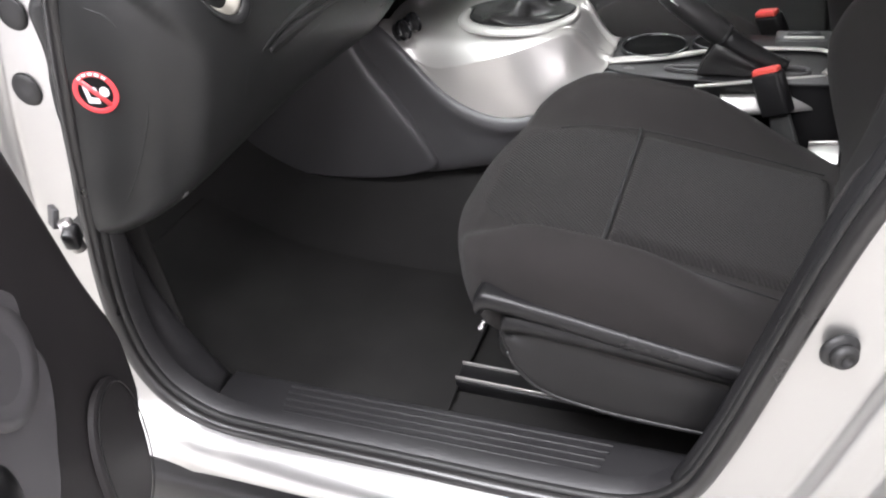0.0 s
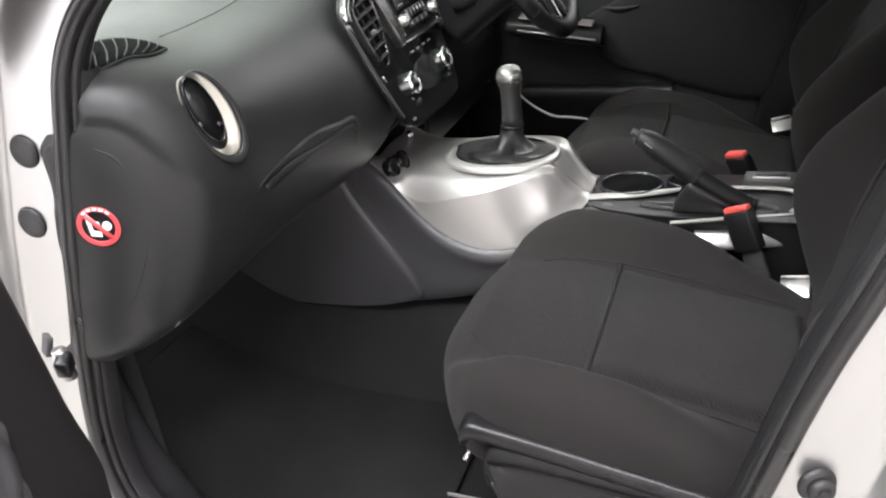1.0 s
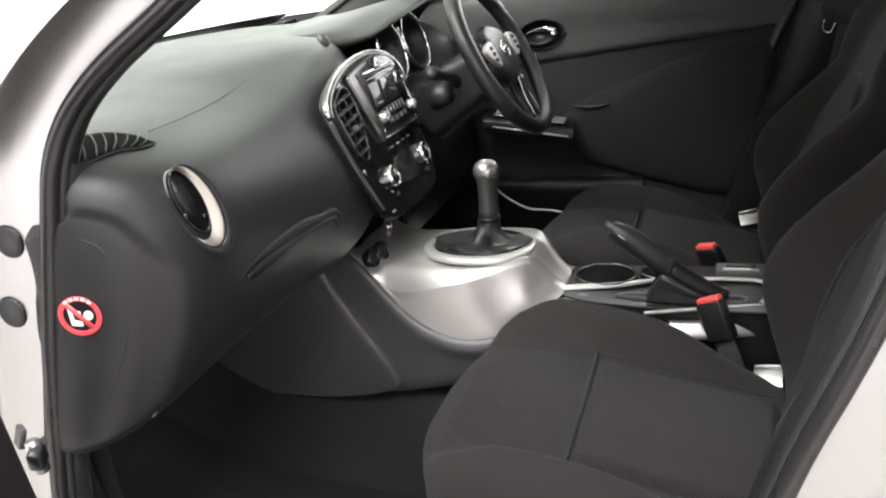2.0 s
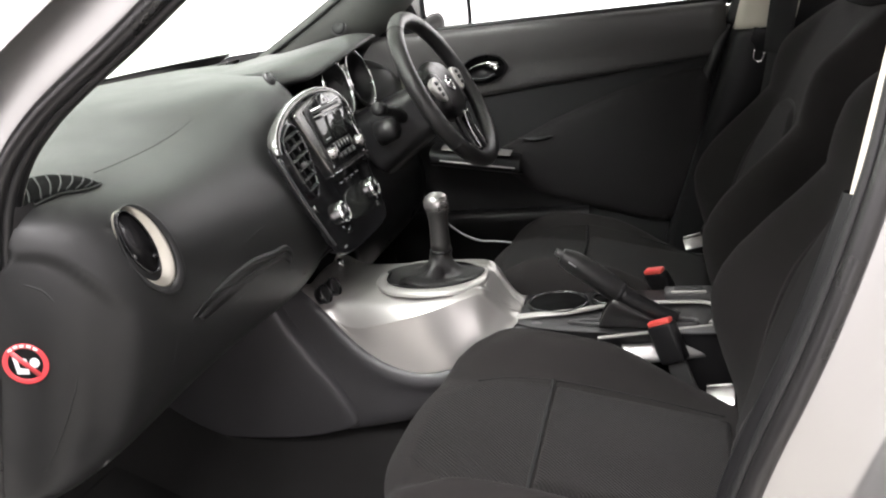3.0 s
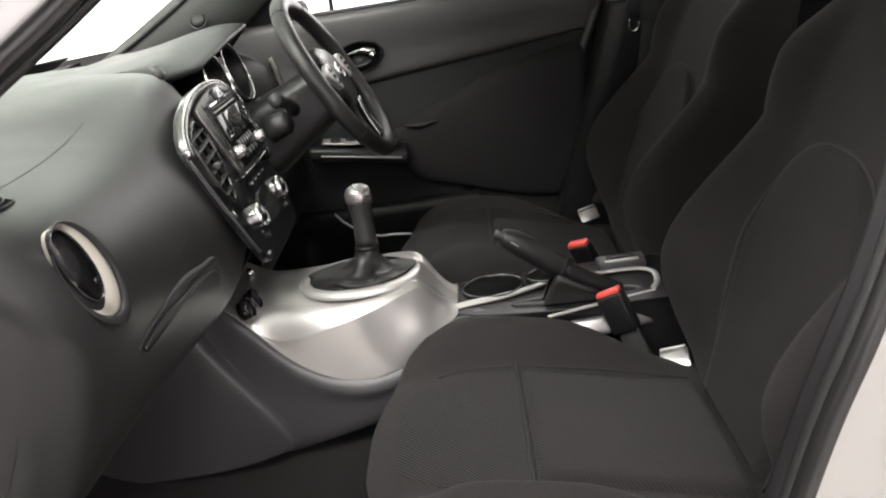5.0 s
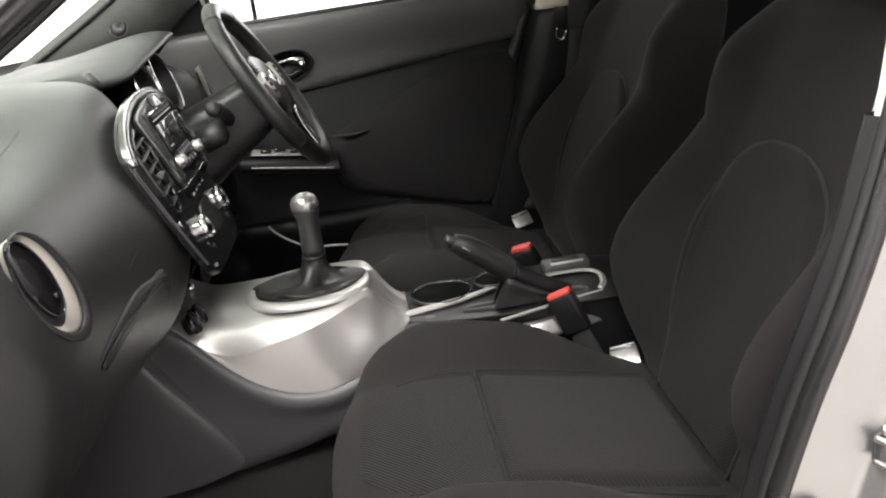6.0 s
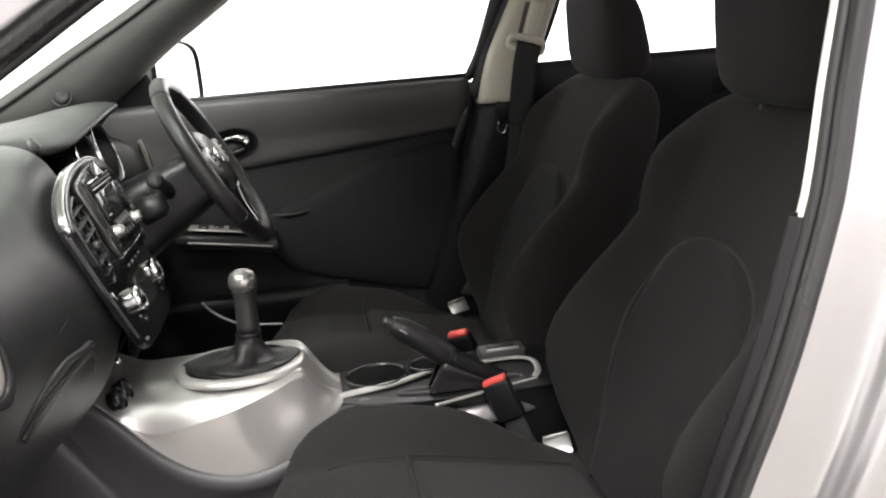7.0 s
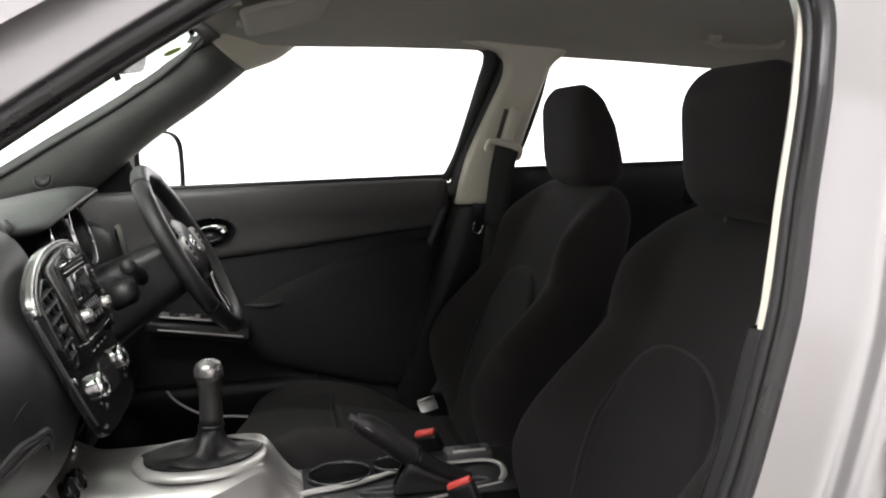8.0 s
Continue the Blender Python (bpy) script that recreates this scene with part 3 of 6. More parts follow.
tube("end_cover_line", along_dash([(-.663, .91), (-.666, .885), (-.674, .84), (-.683, .79), (-.690, .78)], .0016), [.0005, .0012, .0012, .0012, .0005], RUBBER, dash, "parting line of the end cover", seg=6, n=50)
m = on_dash(-.676, .888)
rbox("clip_slot", (.004, .020, .003), RUBBER, dash, m=m, bevel=.001)
m = on_dash(-.62, .757)
rbox("trim_clip", (.006, .012, .006), STEEL, dash, "small bright trim clip", m=m, bevel=.001)


def side_vent(y, flip):
    v = thing("side_air_vent", "round black air vent in a champagne satin bezel", "air vent", (-.19, y, 1.03), group="side vents")
    m = on_dash(y + .012 * flip, 1.028)
    o = m.translation
    nn = Vector((.93, -.33 * flip, .10)).normalized()
    up = (Vector((0, 0, 1)) - nn * nn.z).normalized()
    f = basis(o + nn * .006, up.cross(nn), up, nn) @ Matrix.Translation((-.006 * flip, 0, 0))
    turn, tilt = .33 * flip, .29 * flip
    outer = ellipse(.0275, .0568, 56, turn=turn)
    ring("surround", ellipse(.0330, .0635, 56, .0045 * flip, -.0050, turn=turn), outer, .004, DASH, v, "dark raised surround", m=f)
    cx, cy = -.0112 * flip, .0100
    inner_ = ellipse(.0164, .0425, 56, cx, cy, turn=tilt)
    rows = []
    for k, h in ((0, -.001), (.05, .0008), (.15, .0004), (.45, -.002), (.8, -.005), (1, -.006)):
        q = arr(outer) * (1 - k) + arr(inner_) * k
        rows.append(np.column_stack([q, np.full(len(q), h)]))
    sheet("bezel", rows, CHAMPAGNE, v, "champagne satin dished bezel", closed_v=True, m=f)
    c = f @ Matrix.Translation((cx, cy, 0))
    ring("vent_rim", ellipse(.0174, .0436, 40, turn=tilt), ellipse(.0155, .0410, 40, turn=tilt), .007, GLOSS, v, m=c)
    lathe("vent_barrel", [(.031, .002), (.029, -.003), (.024, -.010), (.0, -.012)], TRIM, v, m=c @ pose(0, 0, 0, 0, 0, math.degrees(tilt)) @ Matrix.Diagonal((.51, 1.34, 1, 1)), seg=32)
    d = c @ pose(0, 0, 0, 0, 0, math.degrees(tilt))
    lathe("vane_dome", [(.0, .0045), (.008, .0040), (.0135, .002), (.0155, -.003)], TRIM, v, "round black vent vane", m=d @ Matrix.Translation((0, .008, -.002)) @ Matrix.Diagonal((.88, 2.0, 1, 1)), seg=32)
    tube("vane_edge", [(.0150 * math.cos(a), -.006 + .022 * math.sin(a), .0005) for a in np.linspace(math.pi, 2 * math.pi, 20)], .0011, TRIM_GREY, v, m=d, seg=6)
    rbox("slat_tab", (.006, .006, .008), GLOSS, v, m=d @ Matrix.Translation((.009, -.026, .001)), bevel=.002)
    rbox("slat_tab", (.004, .006, .006), STEEL, v, m=d @ Matrix.Translation((-.013, -.012, .001)), bevel=.001)
    return v


side_vent(-.581, 1)
side_vent(.600, -1)
dv = thing("defroster_vent", "black slatted side window defroster vent in the dash top", "air vent", (-.27, -.62, 1.11))
A = spline(along_dash([(-.655, None, -.345), (-.60, None, -.334), (-.566, None, -.318), (-.550, None, -.285), (-.549, None, -.258)], .0035), 40)
B = spline(along_dash([(-.655, None, -.285), (-.625, None, -.272), (-.602, None, -.263), (-.575, None, -.256), (-.551, None, -.2535)], .0035), 40)
# Black sheet laid on the skin, painting the shade between the slats.
sheet("vent_shade", np.array([A * (1 - v) + B * v + np.array((0, 0, .001 * math.sin(math.pi * v))) for v in np.linspace(0, 1, 8)]).transpose(1, 0, 2), OPENING_SHADE, dv, "black sheet painting the shade inside the defroster vent", thick=.002)
for k in range(9):
    a, b = A[3 + 4 * k], B[max(0, 4 * k - 3)]
    tube("slat", [a + (b - a) * v + np.array((.004 * math.sin(math.pi * v), 0, .0032)) for v in (0, .3, .6, 1)], .0009, DASH, dv, seg=6, n=14)
tube("vent_rim", np.vstack([A, B[::-1]]), .0016, DASH, dv, closed=True, n=80, seg=6)
# glove box
gb = thing("glove_box", "charcoal glove box lid with a long recessed handle", "glove box", (-.19, -.33, .86))
LIP = [(-.520, .902), (-.503, .911), (-.455, .921), (-.371, .924), (-.298, .921), (-.268, .916), (-.252, .904), (-.250, .886), (-.256, .872)]
tube("handle_lip", along_dash(LIP, .0015), [.0004, .0022, .0042, .0050, .0052, .0052, .0050, .0035, .001], DASH, gb, "raised lip of the handle recess", seg=12, n=80)
# Dark sheet on the skin paints the shade below the lip.
A = along_dash([(y, z - .008) for y, z in LIP[1:7]], .0030)
B = along_dash([(-.495, .898), (-.455, .903), (-.371, .907), (-.298, .903), (-.272, .897), (-.259, .889)], .0030)
sheet("recess_shade", np.array([spline(A, 40), spline(B, 40)]).transpose(1, 0, 2), RUBBER, gb, "dark sheet painting the shade of the finger recess", thick=.003)
tube("lid_line", along_dash([(-.470, .874), (-.42, .883), (-.365, .889)], .0012), .0008, MARK, gb, "bright scuffed lower edge of the handle", seg=6, n=30)
tube("lid_gap", along_dash([(-.545, .80), (-.552, .86), (-.545, .91), (-.50, .945), (-.38, .958), (-.28, .962), (-.220, .955), (-.205, .92), (-.21, .885)], .0012), .0009, RUBBER, gb, seg=6, n=60)
m = on_dash(-.40, .880)
rbox("lock_mark", (.010, .005, .003), STEEL, gb, m=m, bevel=.001)
# warning sticker on the end of the dash
m = on_dash(-.6885, .936)
st = thing("warning_sticker", "round red and white airbag warning sticker", "sticker", m.translation)
S = m @ Matrix.Translation((0, 0, .0024))
ring("red_ring", ellipse(.0255, .0255, 48), ellipse(.0195, .0195, 48), .0008, STICKER_RED, st, m=S)
plate("dark_disc", ellipse(.0196, .0196, 40), .0003, TRIM, st, m=S, bevel=0)
rbox("red_slash", (.006, .041, .0007), STICKER_RED, st, m=S @ pose(0, 0, .0007, 0, 0, 42), bevel=0)
plate("child_seat_mark", [(-.012, .010), (-.008, .010), (-.006, -.004), (.003, -.006), (.003, -.012), (-.010, -.011)], .0008, STICKER_WHITE, st, m=S @ pose(-.001, -.001, 0.0002), bevel=0)
plate("airbag_mark", ellipse(.0055, .006, 20, .010, .001), .0008, STICKER_WHITE, st, m=S, bevel=0)
plate("figure_mark", ellipse(.003, .003, 14, -.001, .004), .0009, STICKER_WHITE, st, m=S, bevel=0)
for k in range(5):
    a = radians(128 - k * 19)
    rbox("text_bar", (.0052, .0032, .0004), STICKER_WHITE, st, m=S @ pose(.0225 * math.cos(a), .0225 * math.sin(a), .0011, 0, 0, math.degrees(a) - 90), bevel=0)


# ---------------------------------------------------------------- centre stack
stack = thing("centre_stack", "piano black centre stack with radio, vents and heater dials", "centre stack", (-.16, 0, .95))
SU = Vector((-.33, 0, 1)).normalized()
SV = Vector((0, 1, 0))
SN = SV.cross(SU).normalized()
if SN.x < 0:
    SN = -SN
SM = basis(Vector((-.152, 0, .90)), SV, SU, SN)   # local x across, y up, z towards the seats
OUT = [tuple(p) for p in spline([(.02, .228), (-.05, .225), (-.11, .213), (-.155, .196), (-.185, .176), (-.196, .152), (-.188, .110), (-.177, .060), (-.163, .012), (-.150, -.026), (-.128, -.050), (-.08, -.058),
                                 (.0, -.060), (.07, -.058), (.108, -.046), (.122, .0), (.130, .06), (.140, .11), (.148, .15), (.143, .185), (.118, .207), (.075, .222)], 120, True)]
plate("panel", OUT, .010, GLOSS, stack, "piano black panel", m=SM @ Matrix.Translation((0, 0, -.008)), bevel=.003)
# bright horseshoe over the top and down to a corner on either side
band = sorted([q for q in OUT if q[1] > .150], key=lambda q: math.atan2(q[1] - .10, q[0]))
rows = []
for k, h in ((0, -.004), (.0, .005), (.12, .009), (.5, .0105), (.88, .009), (1.0, .005), (1.0, -.002)):
    rows.append([(a - (a - .0) * .075 * k, b - (b - .06) * .075 * k, h) for a, b in band])
sheet("bright_band", np.array(rows), STACK_SILVER, stack, "dark chrome horseshoe round the top of the stack", m=SM)
tube("bright_edge", [(a * .995, b, .0075) for a, b in band], .0016, CHROME, stack, "chrome outer edge", m=SM, seg=6)
for a, b, tr in ((-.190, .156, -12), (.142, .158, 10)):
    rbox("band_end", (.014, .010, .010), CHROME, stack, "chrome end of the horseshoe", m=SM @ pose(a, b, .004, 0, 0, tr), bevel=.003)
edge_l = sorted([q for q in OUT if -.03 < q[1] < .150 and q[0] < 0], key=lambda q: q[1])
tube("panel_edge", [(a + .002, b, .002) for a, b in edge_l], .0022, TRIM_GREY, stack, "grey rim along the side of the stack", m=SM, seg=6)
for sx, cx in ((-1, -.132), (1, .128)):
    nar = 1.0 if sx < 0 else .35
    vo = [(cx + (a + .132) * nar * (1 if sx < 0 else -1), b) for a, b in spline([(-.112, .190), (-.150, .180), (-.170, .163), (-.168, .125), (-.157, .085), (-.142, .060), (-.122, .070), (-.103, .115), (-.095, .160)], 60, True)]
    vi = [((a - cx) * .90 + cx, (b - .125) * .92 + .125) for a, b in vo]
    # Flat plate whose black paints the shade behind the slats.
    plate("air_vent_back", vi, .001, OPENING_SHADE, stack, "black plate painting the shade inside the centre vent", m=SM @ Matrix.Translation((0, 0, .0022)), bevel=0)
    ring("vent_frame", vo, vi, .010, GLOSS, stack, "glossy vent frame", m=SM)
    for k in range(6):
        y = .078 + .0185 * k
        inside = [a for a, b in vi if abs(b - y) < .012]
        x0, x1 = min(inside), max(inside)
        rbox("vent_slat", (x1 - x0, .0020, .008), RUBBER, stack, m=SM @ pose((x0 + x1) / 2, y, .0065, 25, 0, -6 * sx), bevel=.0008)
    for q in (-.35, .35):
        rbox("vent_divider", (.0020, .085, .006), RUBBER, stack, m=SM @ pose(cx + q * .04 * nar, .125, .0050, 0, 0, -9 * sx), bevel=.0008)
    rbox("vent_tab", (.014 * nar, .010, .008), TRIM_GREY, stack, "grey vent adjuster tab", m=SM @ pose(cx + .006 * sx, .118, .011), bevel=.003)
radio = thing("car_radio", "dark chrome car radio with display and two round knobs", "radio", (-.19, .025, 1.0))
RO = [tuple(p) for p in spline([(-.088, .196), (-.06, .207), (.0, .215), (.065, .214), (.108, .200), (.119, .17), (.122, .12), (.112, .082), (.095, .073), (-.040, .073), (-.056, .078), (-.066, .11), (-.080, .155)], 90, True)]
plate("face", RO, .008, STACK_SILVER, radio, "silver radio fascia", m=SM @ Matrix.Translation((0, 0, .004)), bevel=.003)
RI = [tuple(p) for p in spline([(-.056, .186), (-.05, .200), (.03, .208), (.10, .198), (.109, .185), (.114, .15), (.114, .096), (.105, .084), (-.03, .084), (-.042, .094), (-.048, .13)], 80, True)]
plate("bezel", RI, .0025, GLOSS, radio, "black display surround", m=SM @ Matrix.Translation((0, 0, .0117)), bevel=.001)
rbox("disc_slot", (.125, .0045, .003), RUBBER, radio, m=SM @ pose(.028, .187, .0150), bevel=.001)
rbox("slot_edge", (.130, .0035, .004), CHROME, radio, "chrome lip of the disc slot", m=SM @ pose(.028, .193, .0150), bevel=.001)
rbox("slot_edge", (.120, .002, .003), SILVER_TRIM, radio, m=SM @ pose(.028, .181, .0148), bevel=.0008)
rbox("display", (.108, .044, .002), SCREEN, radio, "grey liquid crystal display", m=SM @ pose(.018, .152, .0148), bevel=.001)
rbox("display_shade", (.030, .044, .002), GLOSS, radio, "dark end of the display", m=SM @ pose(.088, .152, .0148), bevel=.001)
rbox("display_line", (.020, .0015, .001), MARK, radio, m=SM @ pose(-.018, .136, .0160), bevel=0)
for k in range(6):
    rbox("preset_button", (.0115, .015, .005), RADIO, radio, m=SM @ pose(-.008 + .0150 * k, .117, .0145), bevel=.002)
    rbox("button_mark", (.002, .006, .001), MARK, radio, m=SM @ pose(-.008 + .0150 * k, .117, .0173), bevel=0)
for k in range(4):
    rbox("lower_button", (.019, .010, .004), RADIO, radio, m=SM @ pose(-.004 + .022 * k, .098, .0145), bevel=.002)
    rbox("button_mark", (.008, .0018, .001), MARK, radio, m=SM @ pose(-.004 + .022 * k, .098, .0167), bevel=0)
for x, y in ((-.034, .110), (.100, .104)):
    lathe("knob", [(.0, .014), (.0075, .014), (.0095, .012), (.0100, .005), (.0115, .002), (.0115, .0)], KNOB, radio, "dark satin radio knob", m=SM @ pose(x, y, .0138), seg=28)
tube("side_trim", [(.124, .150, .008), (.127, .125, .009), (.126, .098, .009), (.120, .080, .007)], .0032, CHROME, radio, "chrome side trim of the radio", m=SM, seg=8, n=20)
tube("lower_trim", [(-.045, .076, .0125), (.03, .0745, .0130), (.105, .076, .0125)], .0016, CHROME, radio, "bright lower edge of the radio", m=SM, seg=6, n=16)
hz = thing("hazard_switch", "black hazard warning switch with a pale triangle", "switch", (-.22, .035, 1.11))
plate("button", ellipse(.024, .012, 24, power=3), .005, GLOSS, hz, m=SM @ pose(.030, .2035, .0125), bevel=.002)
tri_ = [(-.012, -.006), (.012, -.006), (0, .007)]
tube("triangle", [(a, b, .006) for a, b in tri_], .0014, STICKER_WHITE, hz, closed=True, m=SM @ pose(.030, .2035, .0125), seg=6)
# heater controls
heat = thing("heater_controls", "heater panel with two chrome-ringed dials", "heater control", (-.15, 0, .91))
for sx in (-1, 1):
    k = SM @ pose(sx * .081, .013, .001)
    ring("dial_ring", ellipse(.0190, .0200, 40), ellipse(.0135, .0145, 40), .015, CHROME, heat, "chrome dial ring", m=k)
    lathe("dial_knob", [(.0, .016), (.009, .0155), (.0130, .013), (.0137, .0)], GLOSS, heat, m=k, seg=32)
    rbox("dial_mark", (.003, .008, .002), MARK, heat, m=k @ pose(0, .006, .0160), bevel=0)
    lathe("dial_button", [(.0, .006), (.006, .006), (.0065, .0)], GLOSS, heat, m=k @ pose(sx * -.002, -.034, 0), seg=16)
    rbox("dial_legend", (.006, .002, .001), MARK, heat, m=k @ pose(sx * .012, -.024, .0012, 0, 0, 40 * sx), bevel=0)
plate("mode_display", ellipse(.046, .028, 40, power=3.2), .004, SCREEN, heat, "dark mode display between the dials", m=SM @ pose(0, .010, .001), bevel=.002)
for k in range(4):
    rbox("mode_button", (.022, .008, .004), GLOSS, heat, m=SM @ pose(-.030 + .027 * k, .056, .004), bevel=.002)
    rbox("button_mark", (.012, .002, .001), MARK, heat, m=SM @ pose(-.030 + .027 * k, .056, .0062), bevel=0)
rbox("lower_catch", (.010, .004, .003), STEEL, heat, m=SM @ pose(-.118, -.040, .003), bevel=.001)
rbox("chrome_tab", (.003, .012, .004), CHROME, heat, m=SM @ pose(-.158, .045, .003, 0, 0, 14), bevel=.001)
# sockets under the stack
for k, (y, z) in enumerate(((-.116, .772), (-.072, .768))):
    so = thing("power_socket", "black power socket with a glossy rim below the stack", "socket", (-.20, y, z), group="power sockets")
    f = basis((-.196, y, z), (0, 1, 0), (-.35, 0, .94), (.94, 0, .35))
    ring("rim", ellipse(.018, .018, 32), ellipse(.0155, .0155, 32), .008, GLOSS, so, m=f)
    lathe("cap", [(0, .006), (.012, .006), (.015, .003), (.015, -.01)], TRIM, so, m=f, seg=24)
rb = lathe("push_button", [(.0, .008), (.007, .007), (.009, .003), (.009, .0)], CHROME, None, m=basis((-.228, .046, .772), (0, 1, 0), (-.35, 0, .94), (.94, 0, .35)), seg=20)
tagged(rb, "small chrome push button under the stack", "button")
# stack lower return panel, dark
lo = sheet("lower_dash_panel", soft([[(-.18, y, .85), (-.215, y, .82), (-.26, y, .80), (-.34, y, .795)] for y in (-.21, -.1, .0, .1, .2)], 20, 16), TRIM, thick=.004)
tagged(lo, "dark plastic panel under the centre stack", "trim", kind="structure")
sn = thing("sun_sensor", "small ribbed grey sensor on a raised dash pod", "sensor", (-.26, -.03, 1.15))
f = basis((-.268, -.034, 1.150), (0, 1, 0), (-.55, 0, .83), (.83, 0, .55))
lathe("lens", [(.0, .010), (.011, .008), (.014, .003), (.014, .0)], TRIM_GREY, sn, m=f, seg=24)
for k in range(4):
    rbox("rib", (.018, .0015, .010), TRIM, sn, m=f @ pose(0, -.007 + .0047 * k, .004), bevel=0)

# ---------------------------------------------------------------- instrument binnacle
bin_ = thing("instrument_cluster", "two black round gauges with chrome rims under a hood", "instrument cluster", (-.30, .335, 1.08))
G = soft([[(-.56, y, 1.140), (-.46, y, zc * .15 + 1.142 * .85), (-.38, y, zc * .55 + 1.145 * .45), (xr - .05, y, zc), (xr - .012, y, zr * .7 + zc * .3), (xr, y, zr), (xr - .002, y, zr - .007), (xr - .05, y, zr - .014), (-.40, y, zr - .035)]
          for y, xr, zr, zc in ((.085, -.315, 1.128, 1.146), (.11, -.285, 1.128, 1.148), (.15, -.266, 1.128, 1.153), (.20, -.260, 1.135, 1.160), (.28, -.253, 1.147, 1.170), (.36, -.247, 1.158, 1.177), (.44, -.243, 1.168, 1.180), (.505, -.241, 1.172, 1.179), (.54, -.275, 1.150, 1.155), (.565, -.31, 1.118, 1.125))], 70, 60)
sheet("hood", G, DASH, bin_, "grey hood over the gauges", thick=.006)
sheet("binnacle_back", [[(-.335, y, z) for z in (1.0, 1.06, 1.12, 1.16)] for y in np.linspace(.215, .50, 6)], TRIM, bin_)
for y in (.262, .405):
    f = basis((-.29, y, 1.078), (0, 1, 0), (-.28, 0, .96), (.96, 0, .28))
    lathe("gauge_cowl", [(.066, -.03), (.066, .02), (.062, .03), (.058, .022), (.056, -.02)], TRIM, bin_, m=f, seg=40)
    ring("gauge_rim", ellipse(.0665, .0665, 48), ellipse(.0632, .0632, 48), .010, CHROME, bin_, "chrome gauge rim", m=f @ pose(0, 0, .022))
    lathe("gauge_face", [(.0, -.012), (.057, -.012), (.058, -.02)], GLOSS, bin_, m=f, seg=36)
    for k in range(9):
        a = radians(225 - k * 33.75)
        rbox("tick", (.002, .009, .001), MARK, bin_, m=f @ pose(.047 * math.cos(a), .047 * math.sin(a), -.0115, 0, 0, math.degrees(a) - 90), bevel=0)
    rbox("needle", (.002, .040, .002), RED, bin_, m=f @ pose(-.012, -.012, -.009, 0, 0, 135), bevel=0)
sheet("chrome_bridge", fine([[(-.272, .333 + s * w, z) for s in (-1, -.3, .3, 1)] for z, w in ((1.125, .004), (1.09, .008), (1.05, .016), (1.02, .028))], 16, 10), SILVER_TRIM, bin_, "silver bridge between the gauges", thick=.004)

# ---------------------------------------------------------------- steering wheel and column
wheel = thing("steering_wheel", "black leather three-spoke steering wheel with silver accents", "steering wheel", (-.055, .362, 1.05))
ax = radians(27.5)
WM = basis((-.055, .362, 1.05), (0, 1, 0), (-math.sin(ax), 0, math.cos(ax)), (math.cos(ax), 0, math.sin(ax)))
tube("rim", [(.171 * math.cos(a), .173 * math.sin(a), 0) for a in np.linspace(0, 2 * math.pi, 64, endpoint=False)], .0172, LEATHER, wheel, "black leather rim", closed=True, m=WM, seg=16)
for a in (60, 120, 215, 325):
    c, s = math.cos(radians(a)), math.sin(radians(a))
    tube("rim_seam", [(.171 * c + .0174 * (c * math.cos(b)), .173 * s + .0174 * (s * math.cos(b)), .0174 * math.sin(b)) for b in np.linspace(0, 2 * math.pi, 20, endpoint=False)], .0009, RUBBER, wheel, closed=True, m=WM, seg=6)
hubm = WM @ pose(-.085, 0, -.008)
pillow("hub", .17, lambda q: float(np.interp(q, (0, .5, 1), (.055, .072, .055))), lambda q: .022, lambda q: -.03, TRIM, wheel, "black airbag hub", m=hubm, ends=(.05, .05), power=3)
for s in (-1, 1):
    tube("spoke", [(s * .06, .012, -.004), (s * .11, .014, -.006), (s * .165, .006, -.002)], [.020, .017, .014], TRIM, wheel, "side spoke", m=WM, flat=.5, n=12)
    tube("spoke", [(s * .018, -.05, -.004), (s * .028, -.10, -.008), (s * .034, -.165, -.003)], [.017, .012, .011], TRIM, wheel, "lower spoke", m=WM, flat=.5, n=12)
    plate("spoke_accent", [tuple(p) for p in spline([(s * .064, .030), (s * .10, .030), (s * .118, .016), (s * .10, -.010), (s * .068, -.02)], 30, True)], .010, SILVER_TRIM, wheel, "silver button surround", m=WM @ pose(0, 0, .006), bevel=.003)
    for k in range(3):
        rbox("button", (.016, .009, .004), TRIM, wheel, m=WM @ pose(s * .088, .020 - .013 * k, .017), bevel=.002)
    tube("spoke_edge", [(s * .012, -.06, .012), (s * .02, -.10, .006), (s * .026, -.15, .006)], .0018, CHROME, wheel, "chrome edge of the lower spoke", m=WM, seg=6, n=12)
ring("emblem_ring", ellipse(.019, .019, 28), ellipse(.015, .015, 28), .004, CHROME, wheel, "plain round chrome emblem", m=WM @ pose(0, .006, .0135))
rbox("emblem_bar", (.046, .008, .004), CHROME, wheel, m=WM @ pose(0, .006, .0150), bevel=.001)
col = thing("steering_column", "black plastic steering column shroud with stalks", "steering column", (-.16, .335, .99))
CM = basis((-.075, .362, 1.036), (-math.cos(ax), 0, -math.sin(ax)), (0, 1, 0), (-math.sin(ax), 0, math.cos(ax)))
pillow("shroud", .19, lambda q: .058 + .022 * q, lambda q: .048 + .02 * q, lambda q: -.062 - .03 * q, TRIM, col, "black column shroud", m=CM, ends=(.02, .02), power=3.5)
